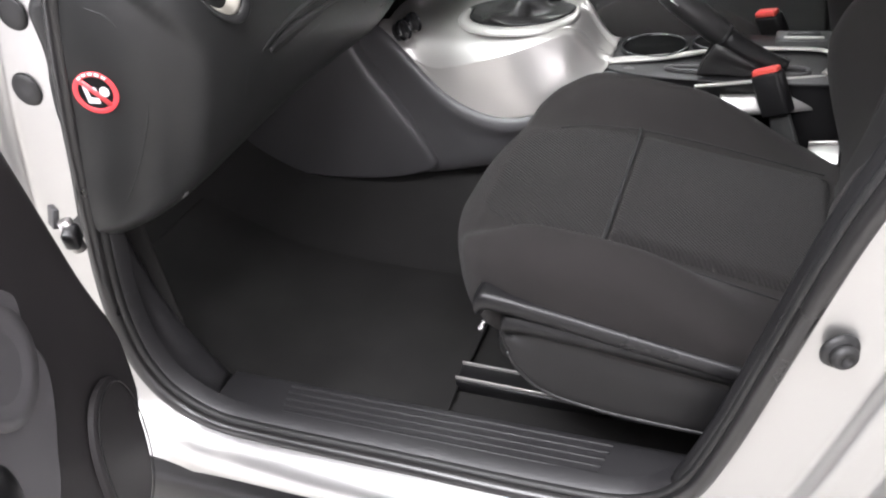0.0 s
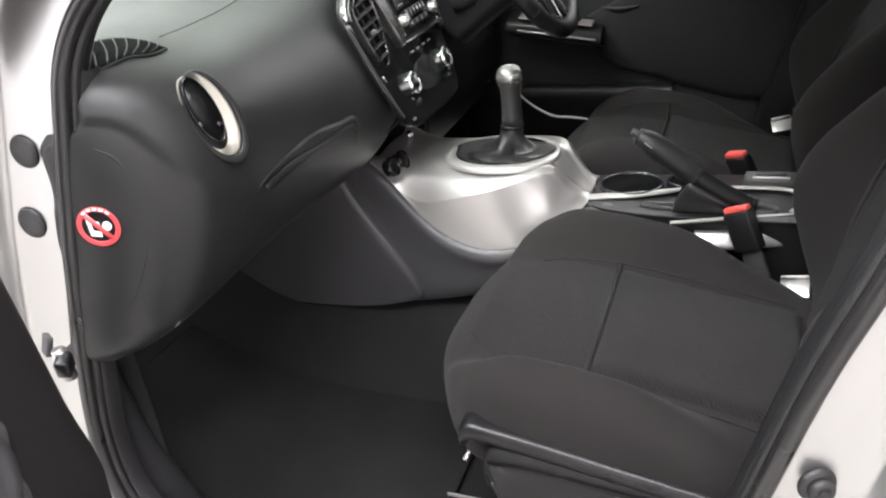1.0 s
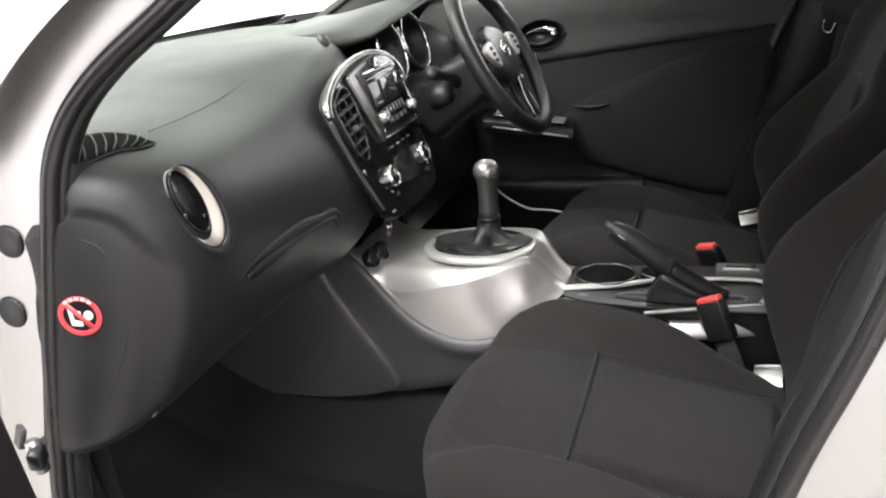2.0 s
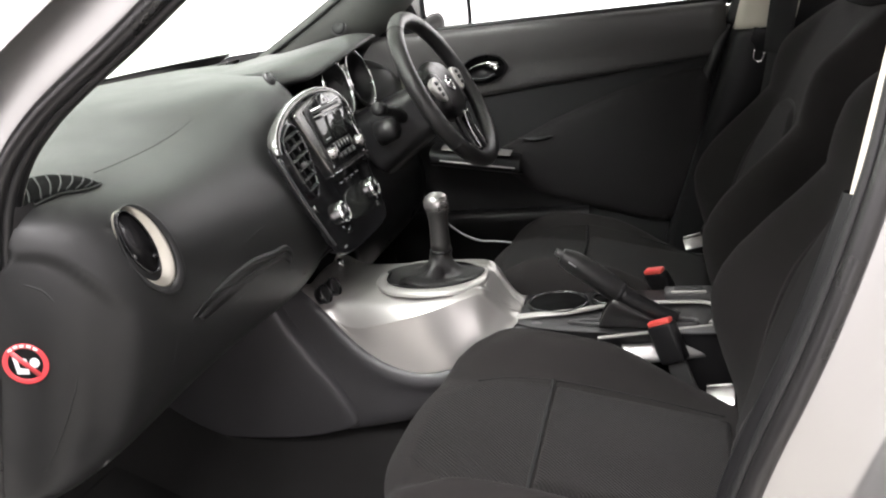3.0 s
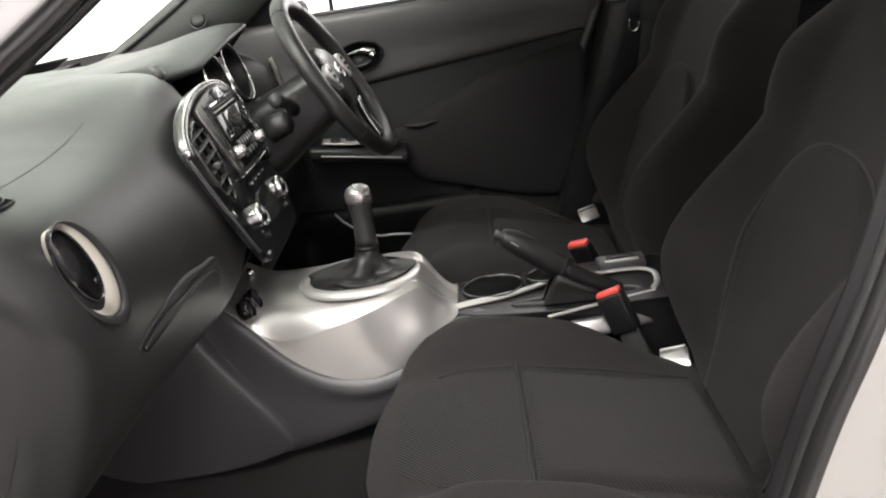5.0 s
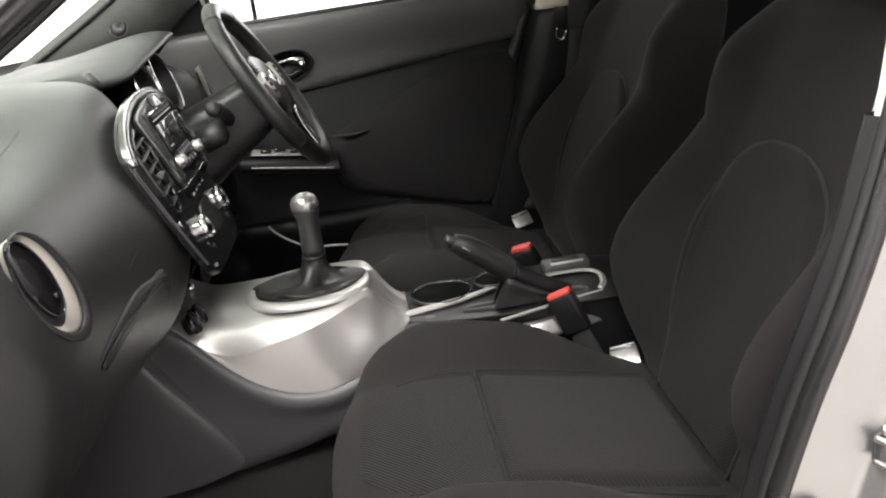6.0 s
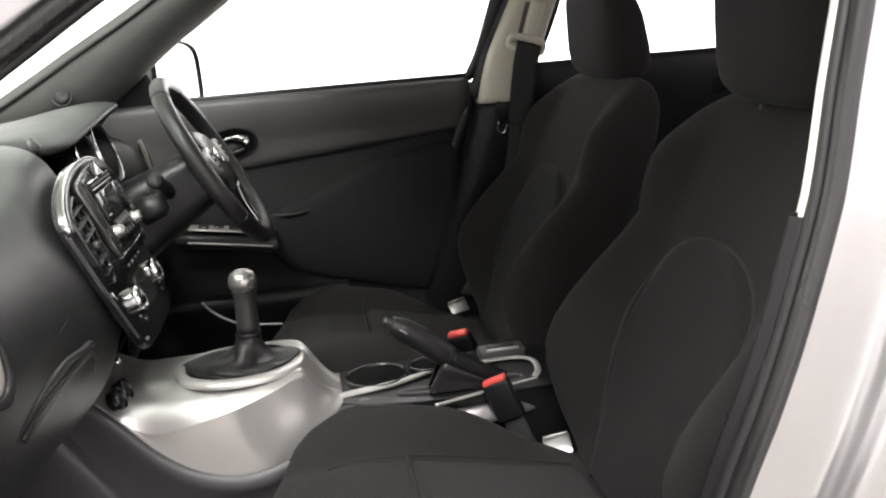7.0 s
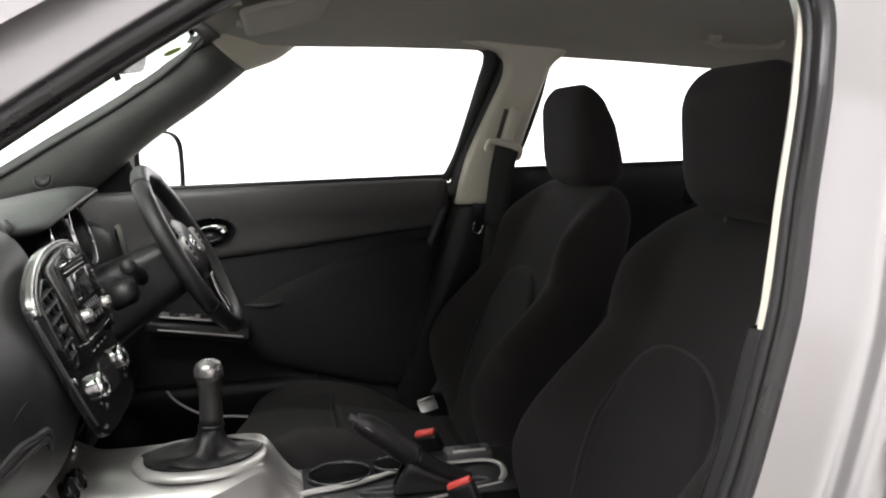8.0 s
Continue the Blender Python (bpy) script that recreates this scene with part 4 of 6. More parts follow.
for s, tip in ((-1, .205), (1, .15)):
    dz = .05 if s < 0 else .02
    tube("stalk", [(-.140, .362 + s * .05, 1.0), (-.140, .362 + s * .10, 1.0 + dz * .5), (-.134, .362 + s * tip, 1.0 + dz)], [.014, .012, .010], RUBBER, col, "black control stalk", n=18, seg=14)
    lathe("stalk_tip", [(0, .030), (.011, .029), (.0135, .026), (.0140, .0), (.0, -.002)], TRIM, col, "dark stalk end", m=basis((-.134, .362 + s * tip, 1.0 + dz), (1, 0, 0), (0, -.25, s * .97), Vector((0, s * .97, .25))), seg=24)
lathe("ignition_boss", [(0, .02), (.012, .02), (.024, .010), (.027, -.03)], RUBBER, col, m=basis((-.165, .285, .985), (0, 1, 0), (-.3, 0, .95), (.95, 0, .3)), seg=24)
kp = sheet("knee_panel", soft([[(-.255, y, .93), (-.225, y, .86), (-.215, y, .78), (-.235, y, .70), (-.30, y, .64)] for y in (.12, .2, .35, .5, .66)], 20, 24), TRIM, thick=.004)
tagged(kp, "black plastic knee panel under the steering column", "trim", kind="structure")
tube("knee_panel_line", [(-.226, .145, .90), (-.212, .15, .83), (-.214, .155, .77)], .001, RUBBER, kp, seg=6, n=20)
for y, w in ((.26, .06), (.36, .06), (.46, .045)):
    pd = thing("pedal", "black rubber foot pedal", "pedal", (-.52, y, .47), group="pedals")
    rbox("pad", (.012, w, .07), RUBBER, pd, m=pose(-.50, y, .46, 0, -25, 0), bevel=.004)
    tube("arm", [(-.51, y, .47), (-.56, y, .58), (-.55, y, .72)], .008, STEEL, pd, n=12)

# ---------------------------------------------------------------- centre console
console = thing("centre_console", "satin silver tank-shaped console with black plastic flanks", "console", (0, 0, 0.33))
CY = 0.008


def tank(x):
    """Half of the silver cover at x: points from its crown outwards and down to its rim."""
    xs = (-.250, -.218, -.19, -.15, -.11, -.07, -.02, .045, .078, .092, .11, .138)
    rim = float(np.interp(x, xs, (.768, .748, .712, .668, .640, .622, .614, .630, .645, .654, .666, .686)))
    top = float(np.interp(x, xs, (.770, .765, .762, .760, .759, .758, .757, .757, .757, .738, .708, .688)))
    wt = float(np.interp(x, xs, (.070, .078, .084, .089, .092, .094, .094, .078, .048, .036, .028, .020)))
    wr = float(np.interp(x, xs, (.100, .108, .115, .121, .125, .127, .127, .122, .112, .104, .090, .060)))
    k = top - rim
    zc = min(float(np.interp(x, (-.25, -.193, -.055, .075, .138), (.745, .690, .722, .753, .70))), top - .004)   # crease climbing along the side
    zc = max(zc, rim + .004)
    wc = wt + (wr - wt) * (.97 - .50 * float(step(x, -.02, .06)))
    e = .014 * float(step(x, .05, .09)) + .0004   # the crease fades towards the rear
    up, lo = Vector((wc - wt * .9, zc - top)).normalized() * e, Vector((wr - wc, rim - zc)).normalized() * e
    return [(0, top), (wt * .5, top - .001), (wt * .86, top - .007), (wt * .9 + (wc - wt * .9) * .5, top + (zc - top) * .5 + .006), (wc - up.x, zc - up.y), (wc, zc), (wc + lo.x, zc + lo.y), (wc + (wr - wc) * .6, zc + (rim - zc) * .5), (wr, rim + .02 * min(1, k / .1)), (wr + .001, rim)]


rows = []
for x in (-.250, -.225, -.19, -.15, -.11, -.07, -.02, .03, .055, .075, .088, .10, .118, .138):
    h = tank(x)
    rows.append([(x, CY - w, z) for w, z in reversed(h)] + [(x, CY + w, z) for w, z in h[1:]])
sheet("tank_cover", soft(rows, 90, 150), SILVER, console, "satin silver tank-shaped cover", thick=0.003)
for s in (-1, 1):
    # rear flank, below the silver rim
    rows = []
    for x, rz, wr, low in ((-.31, .785, .10, .60), (-.27, .778, .098, .52), (-.22, .750, .108, .50), (-.17, .690, .118, .505), (-.12, .645, .124, .515), (-.06, .618, .127, .528), (.0, .614, .124, .545), (.06, .636, .116, .55), (.11, .666, .090, .56), (.16, .684, .06, .57), (.22, .672, .08, .56)):
        k = rz - low
        rows.append([(x, CY + s * (wr - .016), rz + .004), (x, CY + s * (wr - .003), rz + .005), (x, CY + s * (wr + .010), rz - .004), (x, CY + s * (wr + .014), rz - .020), (x, CY + s * (wr * .5 + .065), rz - .45 * k), (x, CY + s * .128, low + .01), (x, CY + s * .118, low - .01)])
    sheet("rear_flank", soft(rows, 60, 30), FLANK, console, "dark plastic flank under the silver cover", thick=0.003)
    # front flank, a fin that stands proud of it
    rows = []
    for z, xf, xb in ((.785, -.60, -.305), (.74, -.60, -.292), (.69, -.60, -.262), (.63, -.60, -.222), (.57, -.60, -.183), (.53, -.60, -.166), (.505, -.60, -.165), (.47, -.59, -.215)):
        zl = max(z, .466)
        b = .009 * math.sin(math.pi * min(1, max(0, (.80 - z) / .34)))
        rows.append([(xf, CY + s * .118, max(z, .484)), (xf * .75 + xb * .25, CY + s * (.124 + b), max(z, .464)), (xf * .4 + xb * .6, CY + s * (.129 + b), zl), (xf * .12 + xb * .88, CY + s * (.132 + b), max(z, .483)), (xb - .007, CY + s * (.133 + b), max(z, .494)), (xb, CY + s * (.124 + b), max(z, .496)), (xb + .004, CY + s * .112, max(z, .497))])
    sheet("front_flank", soft(rows, 50, 50), FLANK, console, "dark plastic front fin of the console", thick=0.003)
gm = basis((-.022, CY - .018, .7545), (1, 0, 0), (0, 1, 0), (0, 0, 1))
go, gi = ellipse(.106, .086, 64, power=2.15), ellipse(.088, .066, 64, cy=.006, power=2.1)
ring("gear_ring", go, gi, .0095, SILVER_TRIM, console, "silver ring round the gear gaiter", m=gm)
ring("ring_lip", gi, ellipse(.085, .063, 64, cy=.006, power=2.1), .011, TRIM, console, m=gm)
plate("ring_floor", ellipse(.089, .067, 48, cy=.006), .002, RUBBER, console, m=gm @ Matrix.Translation((0, 0, .0045)), bevel=0)
gear = thing("gear_lever", "gear lever with dark satin metal knob and black gaiter", "gear lever", (-.005, 0, .757))
rows = []
rnd = random.Random(4)
for z, rx, ry, cx in ((.760, .086, .064, -.022), (.766, .080, .059, -.022), (.768, .066, .050, -.020), (.768, .052, .041, -.016), (.770, .040, .034, -.011), (.776, .031, .028, -.007), (.786, .025, .024, -.005), (.799, .021, .021, -.004), (.806, .0198, .0198, -.003)):
    r = []
    for k in range(28):
        a = 2 * math.pi * k / 28
        fold = 1 + .26 * math.sin(4 * a + z * 60) * step(.800 - z, 0, .03) * step(z, .758, .763) + rnd.uniform(-.02, .02)
        r.append((cx + rx * fold * math.cos(a), -.002 + ry * fold * math.sin(a), z + .006 * math.sin(3 * a + 1) * step(z, .757, .762) * step(.80 - z, 0, .02)))
    rows.append(r)
sheet("gaiter", fine(rows, 34, 84, closed_v=True), LEATHER, gear, "creased black leather gaiter", closed_v=True)
lathe("collar", [(.0195, .0), (.021, .003), (.021, .007), (.019, .009)], TRIM, gear, "thin black collar", m=Matrix.Translation((-.003, .003, .803)), seg=32)
lathe("grip", [(.0190, -.016), (.0185, .0), (.0180, .015), (.0175, .03), (.0180, .045), (.0205, .058), (.0225, .066)], GRIP, gear, "dark leather lever grip", m=pose(-.002, .003, .826, 0, 1, 0), seg=32)
lathe("knob_cap", [(.0225, .0), (.0235, .006), (.0232, .013), (.020, .021), (.013, .026), (.0, .0275)], KNOB, gear, "dark satin metal knob cap", m=pose(-.001, .003, .890, 0, 1, 0), seg=36)
rbox("shift_pattern", (.014, .012, .001), MARK, gear, m=pose(-.001, .003, .9175), bevel=0)
# rear part: cup holders, hand brake bay, tray
rows = []
for x, w, t in ((.10, .050, .680), (.13, .060, .684), (.18, .076, .682), (.26, .086, .680), (.36, .090, .680), (.46, .092, .680), (.52, .090, .678), (.56, .08, .66), (.57, .075, .62)):
    rows.append([(x, CY - w - .01, .50), (x, CY - w - .004, .60), (x, CY - w, t - .010), (x, CY - w + .006, t), (x, CY, t), (x, CY + w - .006, t), (x, CY + w, t - .010), (x, CY + w + .004, .60), (x, CY + w + .01, .50)])
sheet("rear_body", fine(rows, 40, 60), TRIM, console, "black plastic rear console", thick=.003)
tube("silver_edge", [(.126, -.034, .686), (.16, -.025, .6865), (.215, -.013, .6865), (.26, .004, .6865), (.30, .020, .6865), (.36, .029, .6865), (.42, .032, .6865), (.462, .028, .6865), (.482, .006, .6860), (.480, -.030, .6845), (.468, -.052, .683)], [.011, .0105, .0095, .008, .0065, .006, .006, .006, .006, .006, .005], SILVER_TRIM, console, "silver edging between cup holders and hand brake", flat=.55, n=90, seg=10)
tube("silver_edge", [(.284, -.108, .682), (.33, -.094, .6815), (.38, -.079, .681), (.47, -.058, .681)], .0034, SILVER_TRIM, console, "thin silver line along the hand brake bay", n=40, seg=8)
rows = [[(x, y - a, z) for a, z in ((.0, .662), (.004, .663), (.009, .660), (.016, .650), (.020, .643), (.021, .638))] for x, y in ((.322, -.094), (.36, -.090), (.42, -.076), (.475, -.060), (.50, -.055))]
sheet("side_strip", fine(rows, 20, 16), STEEL, console, "satin silver lower side plate", thick=.003)
for x, y, r in ((.202, .030, .052), (.298, .048, .032)):
    f = basis((x, y, .6835), (1, 0, 0), (0, 1, 0), (0, 0, 1))
    ring("cup_rim", ellipse(r + .005, r * .9 + .005, 40), ellipse(r - .002, r * .9 - .002, 40), .009, GLOSS, console, "glossy cup holder rim", m=f)
    # No hole below: the disc's black paints the shade of a deep cup.
    lathe("cup_shade", [(r, .002), (r * .96, -.004), (r * .9, -.0015), (.0, -.001)], OPENING_SHADE, console, "shallow black disc painting the shade down the cup holder", m=f @ Matrix.Translation((0, 0, .0028)), seg=32)
slot = [tuple(p) for p in spline([(.235, -.052), (.34, -.066), (.43, -.064), (.45, -.05), (.43, -.034), (.34, -.034), (.25, -.038)], 48, True)]
si = [((a - .34) * .93 + .34, (b + .05) * .70 - .05) for a, b in slot]
ring("brake_slot", slot, si, .006, TRIM_GREY, console, "raised edge of the hand brake slot", m=Matrix.Translation((0, 0, .682)))
tray = rbox("switch_pod", (.085, .040, .022), TRIM_GREY, console, "small dark switch pod", m=pose(.435, .056, .690), bevel=.005)
rbox("pod_lid", (.06, .006, .004), SILVER_TRIM, tray, m=pose(.435, .040, .702), bevel=.001)
rbox("pod_slot", (.05, .016, .003), RUBBER, tray, m=pose(.435, .060, .7015), bevel=.001)
hb = thing("hand_brake", "black leather hand brake lever, released, with boot", "hand brake", (.32, -.05, .69))
HB = [(.227, -.058, .813), (.246, -.057, .801), (.274, -.055, .780), (.303, -.053, .755), (.320, -.052, .740)]
tube("grip", HB, [.0140, .0195, .0210, .0208, .0188], LEATHER, hb, "black leather grip", n=30, seg=16)
tube("grip_ring", [(.317, -.052, .7425), (.322, -.052, .739)], .0198, TRIM, hb, "seam ring of the grip", n=4, seg=16)
tube("lever", [(.320, -.052, .740), (.36, -.053, .714), (.41, -.054, .688)], [.0175, .0168, .0155], TRIM, hb, "black lower lever", n=12, seg=14)
tube("button", [(.218, -.059, .822), (.230, -.058, .813)], [.0060, .0070], TRIM_GREY, hb, "release button", n=5)
tube("grip_mark", [(.240, -.0760, .808), (.252, -.0770, .799)], .001, MARK, hb, seg=6)
rows = [[(x0, -.052 - w, z) for x0, z in ((a, .684), (a * .6 + b * .4, .684 * .5 + zt * .5), (b, zt))] + [(x0, -.052 + w, z) for x0, z in ((b, zt), (a * .6 + b * .4, .684 * .5 + zt * .5), (a, .684))] for a, b, w, zt in ((.283, .308, .010, .735), (.288, .314, .017, .734), (.325, .340, .018, .718), (.375, .372, .018, .700), (.405, .385, .010, .690))]
sheet("boot", fine(rows, 24, 30), LEATHER, hb, "black leather brake boot", thick=.002)


def buckle(name, top, foot, cat_label):
    b = thing(name, cat_label, "seat belt buckle", foot, group="belt buckles")
    t, f = Vector(top), Vector(foot)
    up = (t - f).normalized()
    sx = Vector((.86, -.45, -.2))
    sx = (sx - up * sx.dot(up)).normalized()
    ny = up.cross(sx)
    m = basis(t, sx, ny, up)
    rbox("housing", (.046, .024, .068), TRIM, b, "black plastic buckle housing", m=m @ Matrix.Translation((0, 0, -.036)), bevel=.005)
    rbox("press_button", (.041, .017, .010), RED, b, "red press button", m=m @ Matrix.Translation((0, 0, .0005)), bevel=.003)
    rbox("button_slot", (.034, .004, .003), STICKER_RED, b, m=m @ Matrix.Translation((0, -.004, .005)), bevel=.001)
    rbox("strap", (.036, .008, .07), WEB, b, "black webbing stalk", m=m @ Matrix.Translation((0, .0, -.10)), bevel=.003)
    return b


buckle("seat_belt_buckle", (.386, -.098, .706), (.432, -.128, .585), "black seat belt buckle with red button beside the passenger seat")
buckle("seat_belt_buckle", (.374, .150, .700), (.425, .160, .585), "black seat belt buckle with red button beside the driver's seat")


def anchor(at, turn):
    a = thing("seat_belt_anchor", "bare metal bracket at the foot of a seat", "bracket", at)
    m = Matrix.Translation(at) @ pose(0, 0, 0, 38, -12, turn * .4)
    rbox("bracket_plate", (.046, .034, .004), STEEL, a, m=m, bevel=.0015)
    rbox("bracket_lip", (.042, .005, .008), STEEL, a, m=m @ Matrix.Translation((0, .017, .005)), bevel=.0015)


anchor((.478, -.138, .592), -30)
anchor((.459, .600, .596), 10)


# ---------------------------------------------------------------- seats


def pad(name, top, rows, material, parent, label, m, lift=.006, nv=26, sink=.004):
    """A quilted panel on an upholstered face: rows of (x, y0, y1) give its outline, top(x, y) the face below it."""
    R = spline(rows, 40)
    G = []
    n = len(R)
    for i, (x, y0, y1) in enumerate(R):
        dx = min(x - R[0][0], R[-1][0] - x)
        r = []
        for v in np.linspace(0, 1, nv):
            y = y0 + (y1 - y0) * v
            d = max(0.0, min(dx, (y - y0), (y1 - y)))
            h = lift * min(1.0, d / .016) ** .55 - sink * (d < .001)
            r.append((x, y, top(x, y) + h))
        G.append(r)
    return sheet(name, G, material, parent, label, m=m)


def face_of(length, half, top, bottom, power, swell):
    def f(x, y):
        q = min(max(x / length, 0), 1)
        w, t, b = half(q), top(q), bottom(q)
        zs = max(0.0, 1 - min(1.0, abs(y) / w) ** power) ** (1 / power)
        return (t + b) / 2 + (t - b) / 2 * zs + float(swell(x, np.array([y]))[0]) * zs
    return f


def lerp(*pts):
    xs, ys = [p[0] for p in pts], [p[1] for p in pts]
    return lambda q: float(np.interp(q, xs, ys))


def seat(name, label, cy, dx=0.0, lean=18.8, out=-1, wide=1.0):
    """A front seat; out is the side of the near door sill: -1 or 1 across the car."""
    s = thing(name, label, "seat", (0.25 + dx, cy, 0.33), group="front seats")
    m = basis((-0.004 + dx, cy, 0.0), (1, 0, 0), (0, 1, 0), (0, 0, 1))
    half = lerp((0, .095), (.03, .135), (.065, .172), (.105, .202), (.16, .228), (.23, .243), (.32, .249), (.45, .250), (.8, .250), (1, .25))
    half0 = half
    half = lambda q: half0(q) * wide
    top = lerp((0, .650), (.1, .662), (.25, .664), (.4, .652), (.7, .614), (.88, .592), (1, .570))
    bot = lerp((0, .575), (.15, .545), (1, .47))
    sw = lambda x, y: (.062 + .014 * (y * out < 0)) * step(np.abs(y) / wide, .138, .205) * (.45 + .55 * step(x, .024, .174)) * (1 - 1.0 * step(x, .27 + .02 * (y * out < 0), .47 + .03 * (y * out < 0)))
    pillow("cushion", .56, half, top, bot, SEAT, s, "charcoal cloth seat cushion", m, ends=(.085, .05), power=5, swell=sw, nu=80, nv=112)
    f = face_of(.56, half, top, bot, 5, sw)
    pad("centre_panel", f, [(.227, -.139, .139), (.30, -.139, .139), (.40, -.140, .140), (.494, -.142, .142)], SEAT_IN, s, "ribbed cloth centre panel of the cushion", m, lift=.0115, sink=.008)
    pad("front_panel", f, [(.050, -.085, .085), (.075, -.112, .112), (.11, -.130, .130), (.16, -.141, .141), (.221, -.146, .146)], SEAT_IN, s, "woven cloth front panel of the cushion", m, lift=.0007, sink=.0)
    # Seam tubes lie on the cloth; their black paints the grooves' shade.
    tube("cross_seam", [(.220 + dx, cy + y, f(.224, y) + .0002) for y in np.linspace(-.150, .150, 16)], .0036, SEAT_DARK, s, "dark tube painting the shade in the cross seam", seg=6)
    for sy in (-1, 1):
        tube("piping", [np.array(m) [:3, :3] @ np.array((x, sy * y, f(x, sy * y) + .0008)) + np.array(m)[:3, 3] for x, y in ((.105, .132), (.144, .142), (.184, .147), (.244, .150), (.344, .152), (.484, .156))], .0013, SEAT_DARK, s, "sewn bolster seam, its crease shade painted dark", seg=6, n=50)
    le = radians(lean)
    up, nrm = (math.sin(le), 0, math.cos(le)), (-math.cos(le), 0, math.sin(le))
    b = basis((.502 + dx, cy, .555), up, (0, 1, 0), nrm)
    half = lerp((0, .170), (.04, .205), (.09, .240), (.15, .2605), (.2, .259), (.38, .2545), (.55, .246), (.70, .245), (.84, .240), (.93, .215), (1, .186))
    top = lerp((0, .015), (.3, .016), (.6, .004), (.8, -.004), (1, -.03))
    bot = lambda q: -.105
    rise = lerp((-.02, -.012), (.0, -.006), (.05, .010), (.1175, .060), (.16, .090), (.20, .107), (.24, .108), (.28, .099), (.34, .074), (.39, .048), (.42, .034),
                (.436, .028), (.452, .033), (.49, .041), (.53, .043), (.56, .036), (.59, .022), (.63, .008), (.66, .0))
    sw = lambda x, y: rise(x) * step(np.abs(y), .120, .225)
    pillow("backrest", .655, half, top, bot, SEAT, s, "charcoal cloth backrest with side bolsters", b, ends=(.05, .08), power=6, swell=sw, nu=80, nv=112)
    f2 = face_of(.655, half, top, bot, 6, sw)
    arch = [(.030, -.120, .120), (.10, -.130, .130), (.20, -.141, .141), (.28, -.146, .146), (.33, -.142, .142), (.375, -.128, .128), (.405, -.106, .106), (.425, -.078, .078), (.436, -.045, .045), (.440, -.012, .012)]
    pad("back_panel", f2, arch, SEAT_BACK, s, "ribbed cloth centre panel of the backrest, arched at its top", b, lift=.012)
    bm_ = np.array(b)
    edge = [(x, y0) for x, y0, _ in arch] + [(x, y1) for x, _, y1 in reversed(arch)]
    tube("arch_seam", [bm_[:3, :3] @ np.array((x, y, f2(x, y) + .001)) + bm_[:3, 3] for x, y in edge], .0030, ARCH_EDGE, s, "sewn edge of the arched panel, caught light in its colour", seg=6, n=110)
    hx = .722 + dx + (.655 * math.sin(le) - .655 * math.sin(radians(18.8))) * .9
    hx += .024 * (out > 0)
    h = basis((hx + .002, cy, 1.142), (0, 0, 1), (0, 1, 0), (-1, 0, 0))
    hh, ht = (lambda q: .142 * (1 - .26 * max(0, (q - .5) / .5) ** 2.6 - .14 * max(0, (.4 - q) / .4) ** 2)), lerp((0, .032), (.3, .042), (.75, .044), (1, .036))
    back = lerp((0, -.080), (.3, -.073), (.6, -.057), (1, -.018))
    pillow("headrest", .204 if out < 0 else .214, hh, ht, back, SEAT, s, "padded cloth headrest", h, ends=(.040, .042), power=3.0, nu=112, nv=72, endpow=2.1)
    for sy in (-1, 1):
        tube("headrest_post", [(hx + .012, cy + sy * .06, 1.08), (hx + .015, cy + sy * .06, 1.17)], .006, RUBBER, s, seg=10)
    # plastic side shield, rail and adjuster
    SHIELD = ((.116, .596, .580), (.122, .602, .552), (.140, .604, .516), (.175, .602, .488), (.25, .592, .472), (.35, .577, .465), (.45, .560, .461), (.52, .550, .460))
    ys = cy + out * .244
    G = []
    for x, zt, zb in SHIELD:
        k = zt - zb
        G.append([(x + dx, ys + out * o, z) for o, z in ((-.012, zt + .004), (.002, zt + .003), (.010, zt - .006), (.010, zt - .014), (.004, zt - .026), (.010, zt - .45 * k), (.014, zt - .7 * k), (.016, zb + .014), (.013, zb + .003), (.0, zb))])
    sheet("side_shield", fine(G, 44, 40), SHIELD_PLASTIC, s, "black plastic side shield", thick=.003)
    tube("shield_lip", [(x + dx, ys + out * .0165, zb + .007) for x, zt, zb in SHIELD[1:]], .0032, TRIM, s, "rolled lower lip of the side shield", n=40, seg=8)
    G = [[(x + dx, ys + out * o, z) for o, z in ((-.03, zt + .012), (.004, zt + .010), (.012, zt + .002), (.010, zt - .010), (-.004, zt - .022))] for x, zt in ((.084, .620), (.096, .630), (.125, .627), (.19, .614), (.28, .594), (.38, .572), (.46, .558), (.53, .552))]
    sheet("cushion_frame", fine(G, 44, 20), TRIM, s, "black plastic rim under the cushion", thick=.003)
    for sy in (-1, 1):
        yr = cy + sy * .105
        rl = rbox("rail", (.52, .045, .024), TRIM, s, "dark steel seat rail", m=pose(.235 + dx, yr, .322, 0, 2, 0), bevel=.004)
        for k in (-1, 1):
            rbox("rail_edge", (.52, .003, .007), SILVER_TRIM, rl, "bright rail edge", m=pose(.235 + dx, yr + k * .017, .336, 0, 2, 0), bevel=.001)
    tube("adjuster_bar", [(.062 + dx, cy - .135, .515), (.045 + dx, cy - .133, .49), (.035 + dx, cy - .12, .472), (.032 + dx, cy + .12, .472), (.062 + dx, cy + .135, .515)], .005, CHROME, s, "bright adjuster bar below the cushion", n=30, seg=8)
    rbox("seat_pan", (.42, .40, .05), RUBBER, s, "dark underside of the seat", m=pose(.29 + dx, cy, .475, 0, 7, 0), bevel=.02)
    for sy in (-1, 1):
        rbox("pan_leg", (.30, .03, .13), RUBBER, s, m=pose(.26 + dx, cy + sy * .105, .395, 0, 4, 0), bevel=.01)
    return s


seat("passenger_seat", "charcoal cloth front passenger seat beside the open door", -.358)
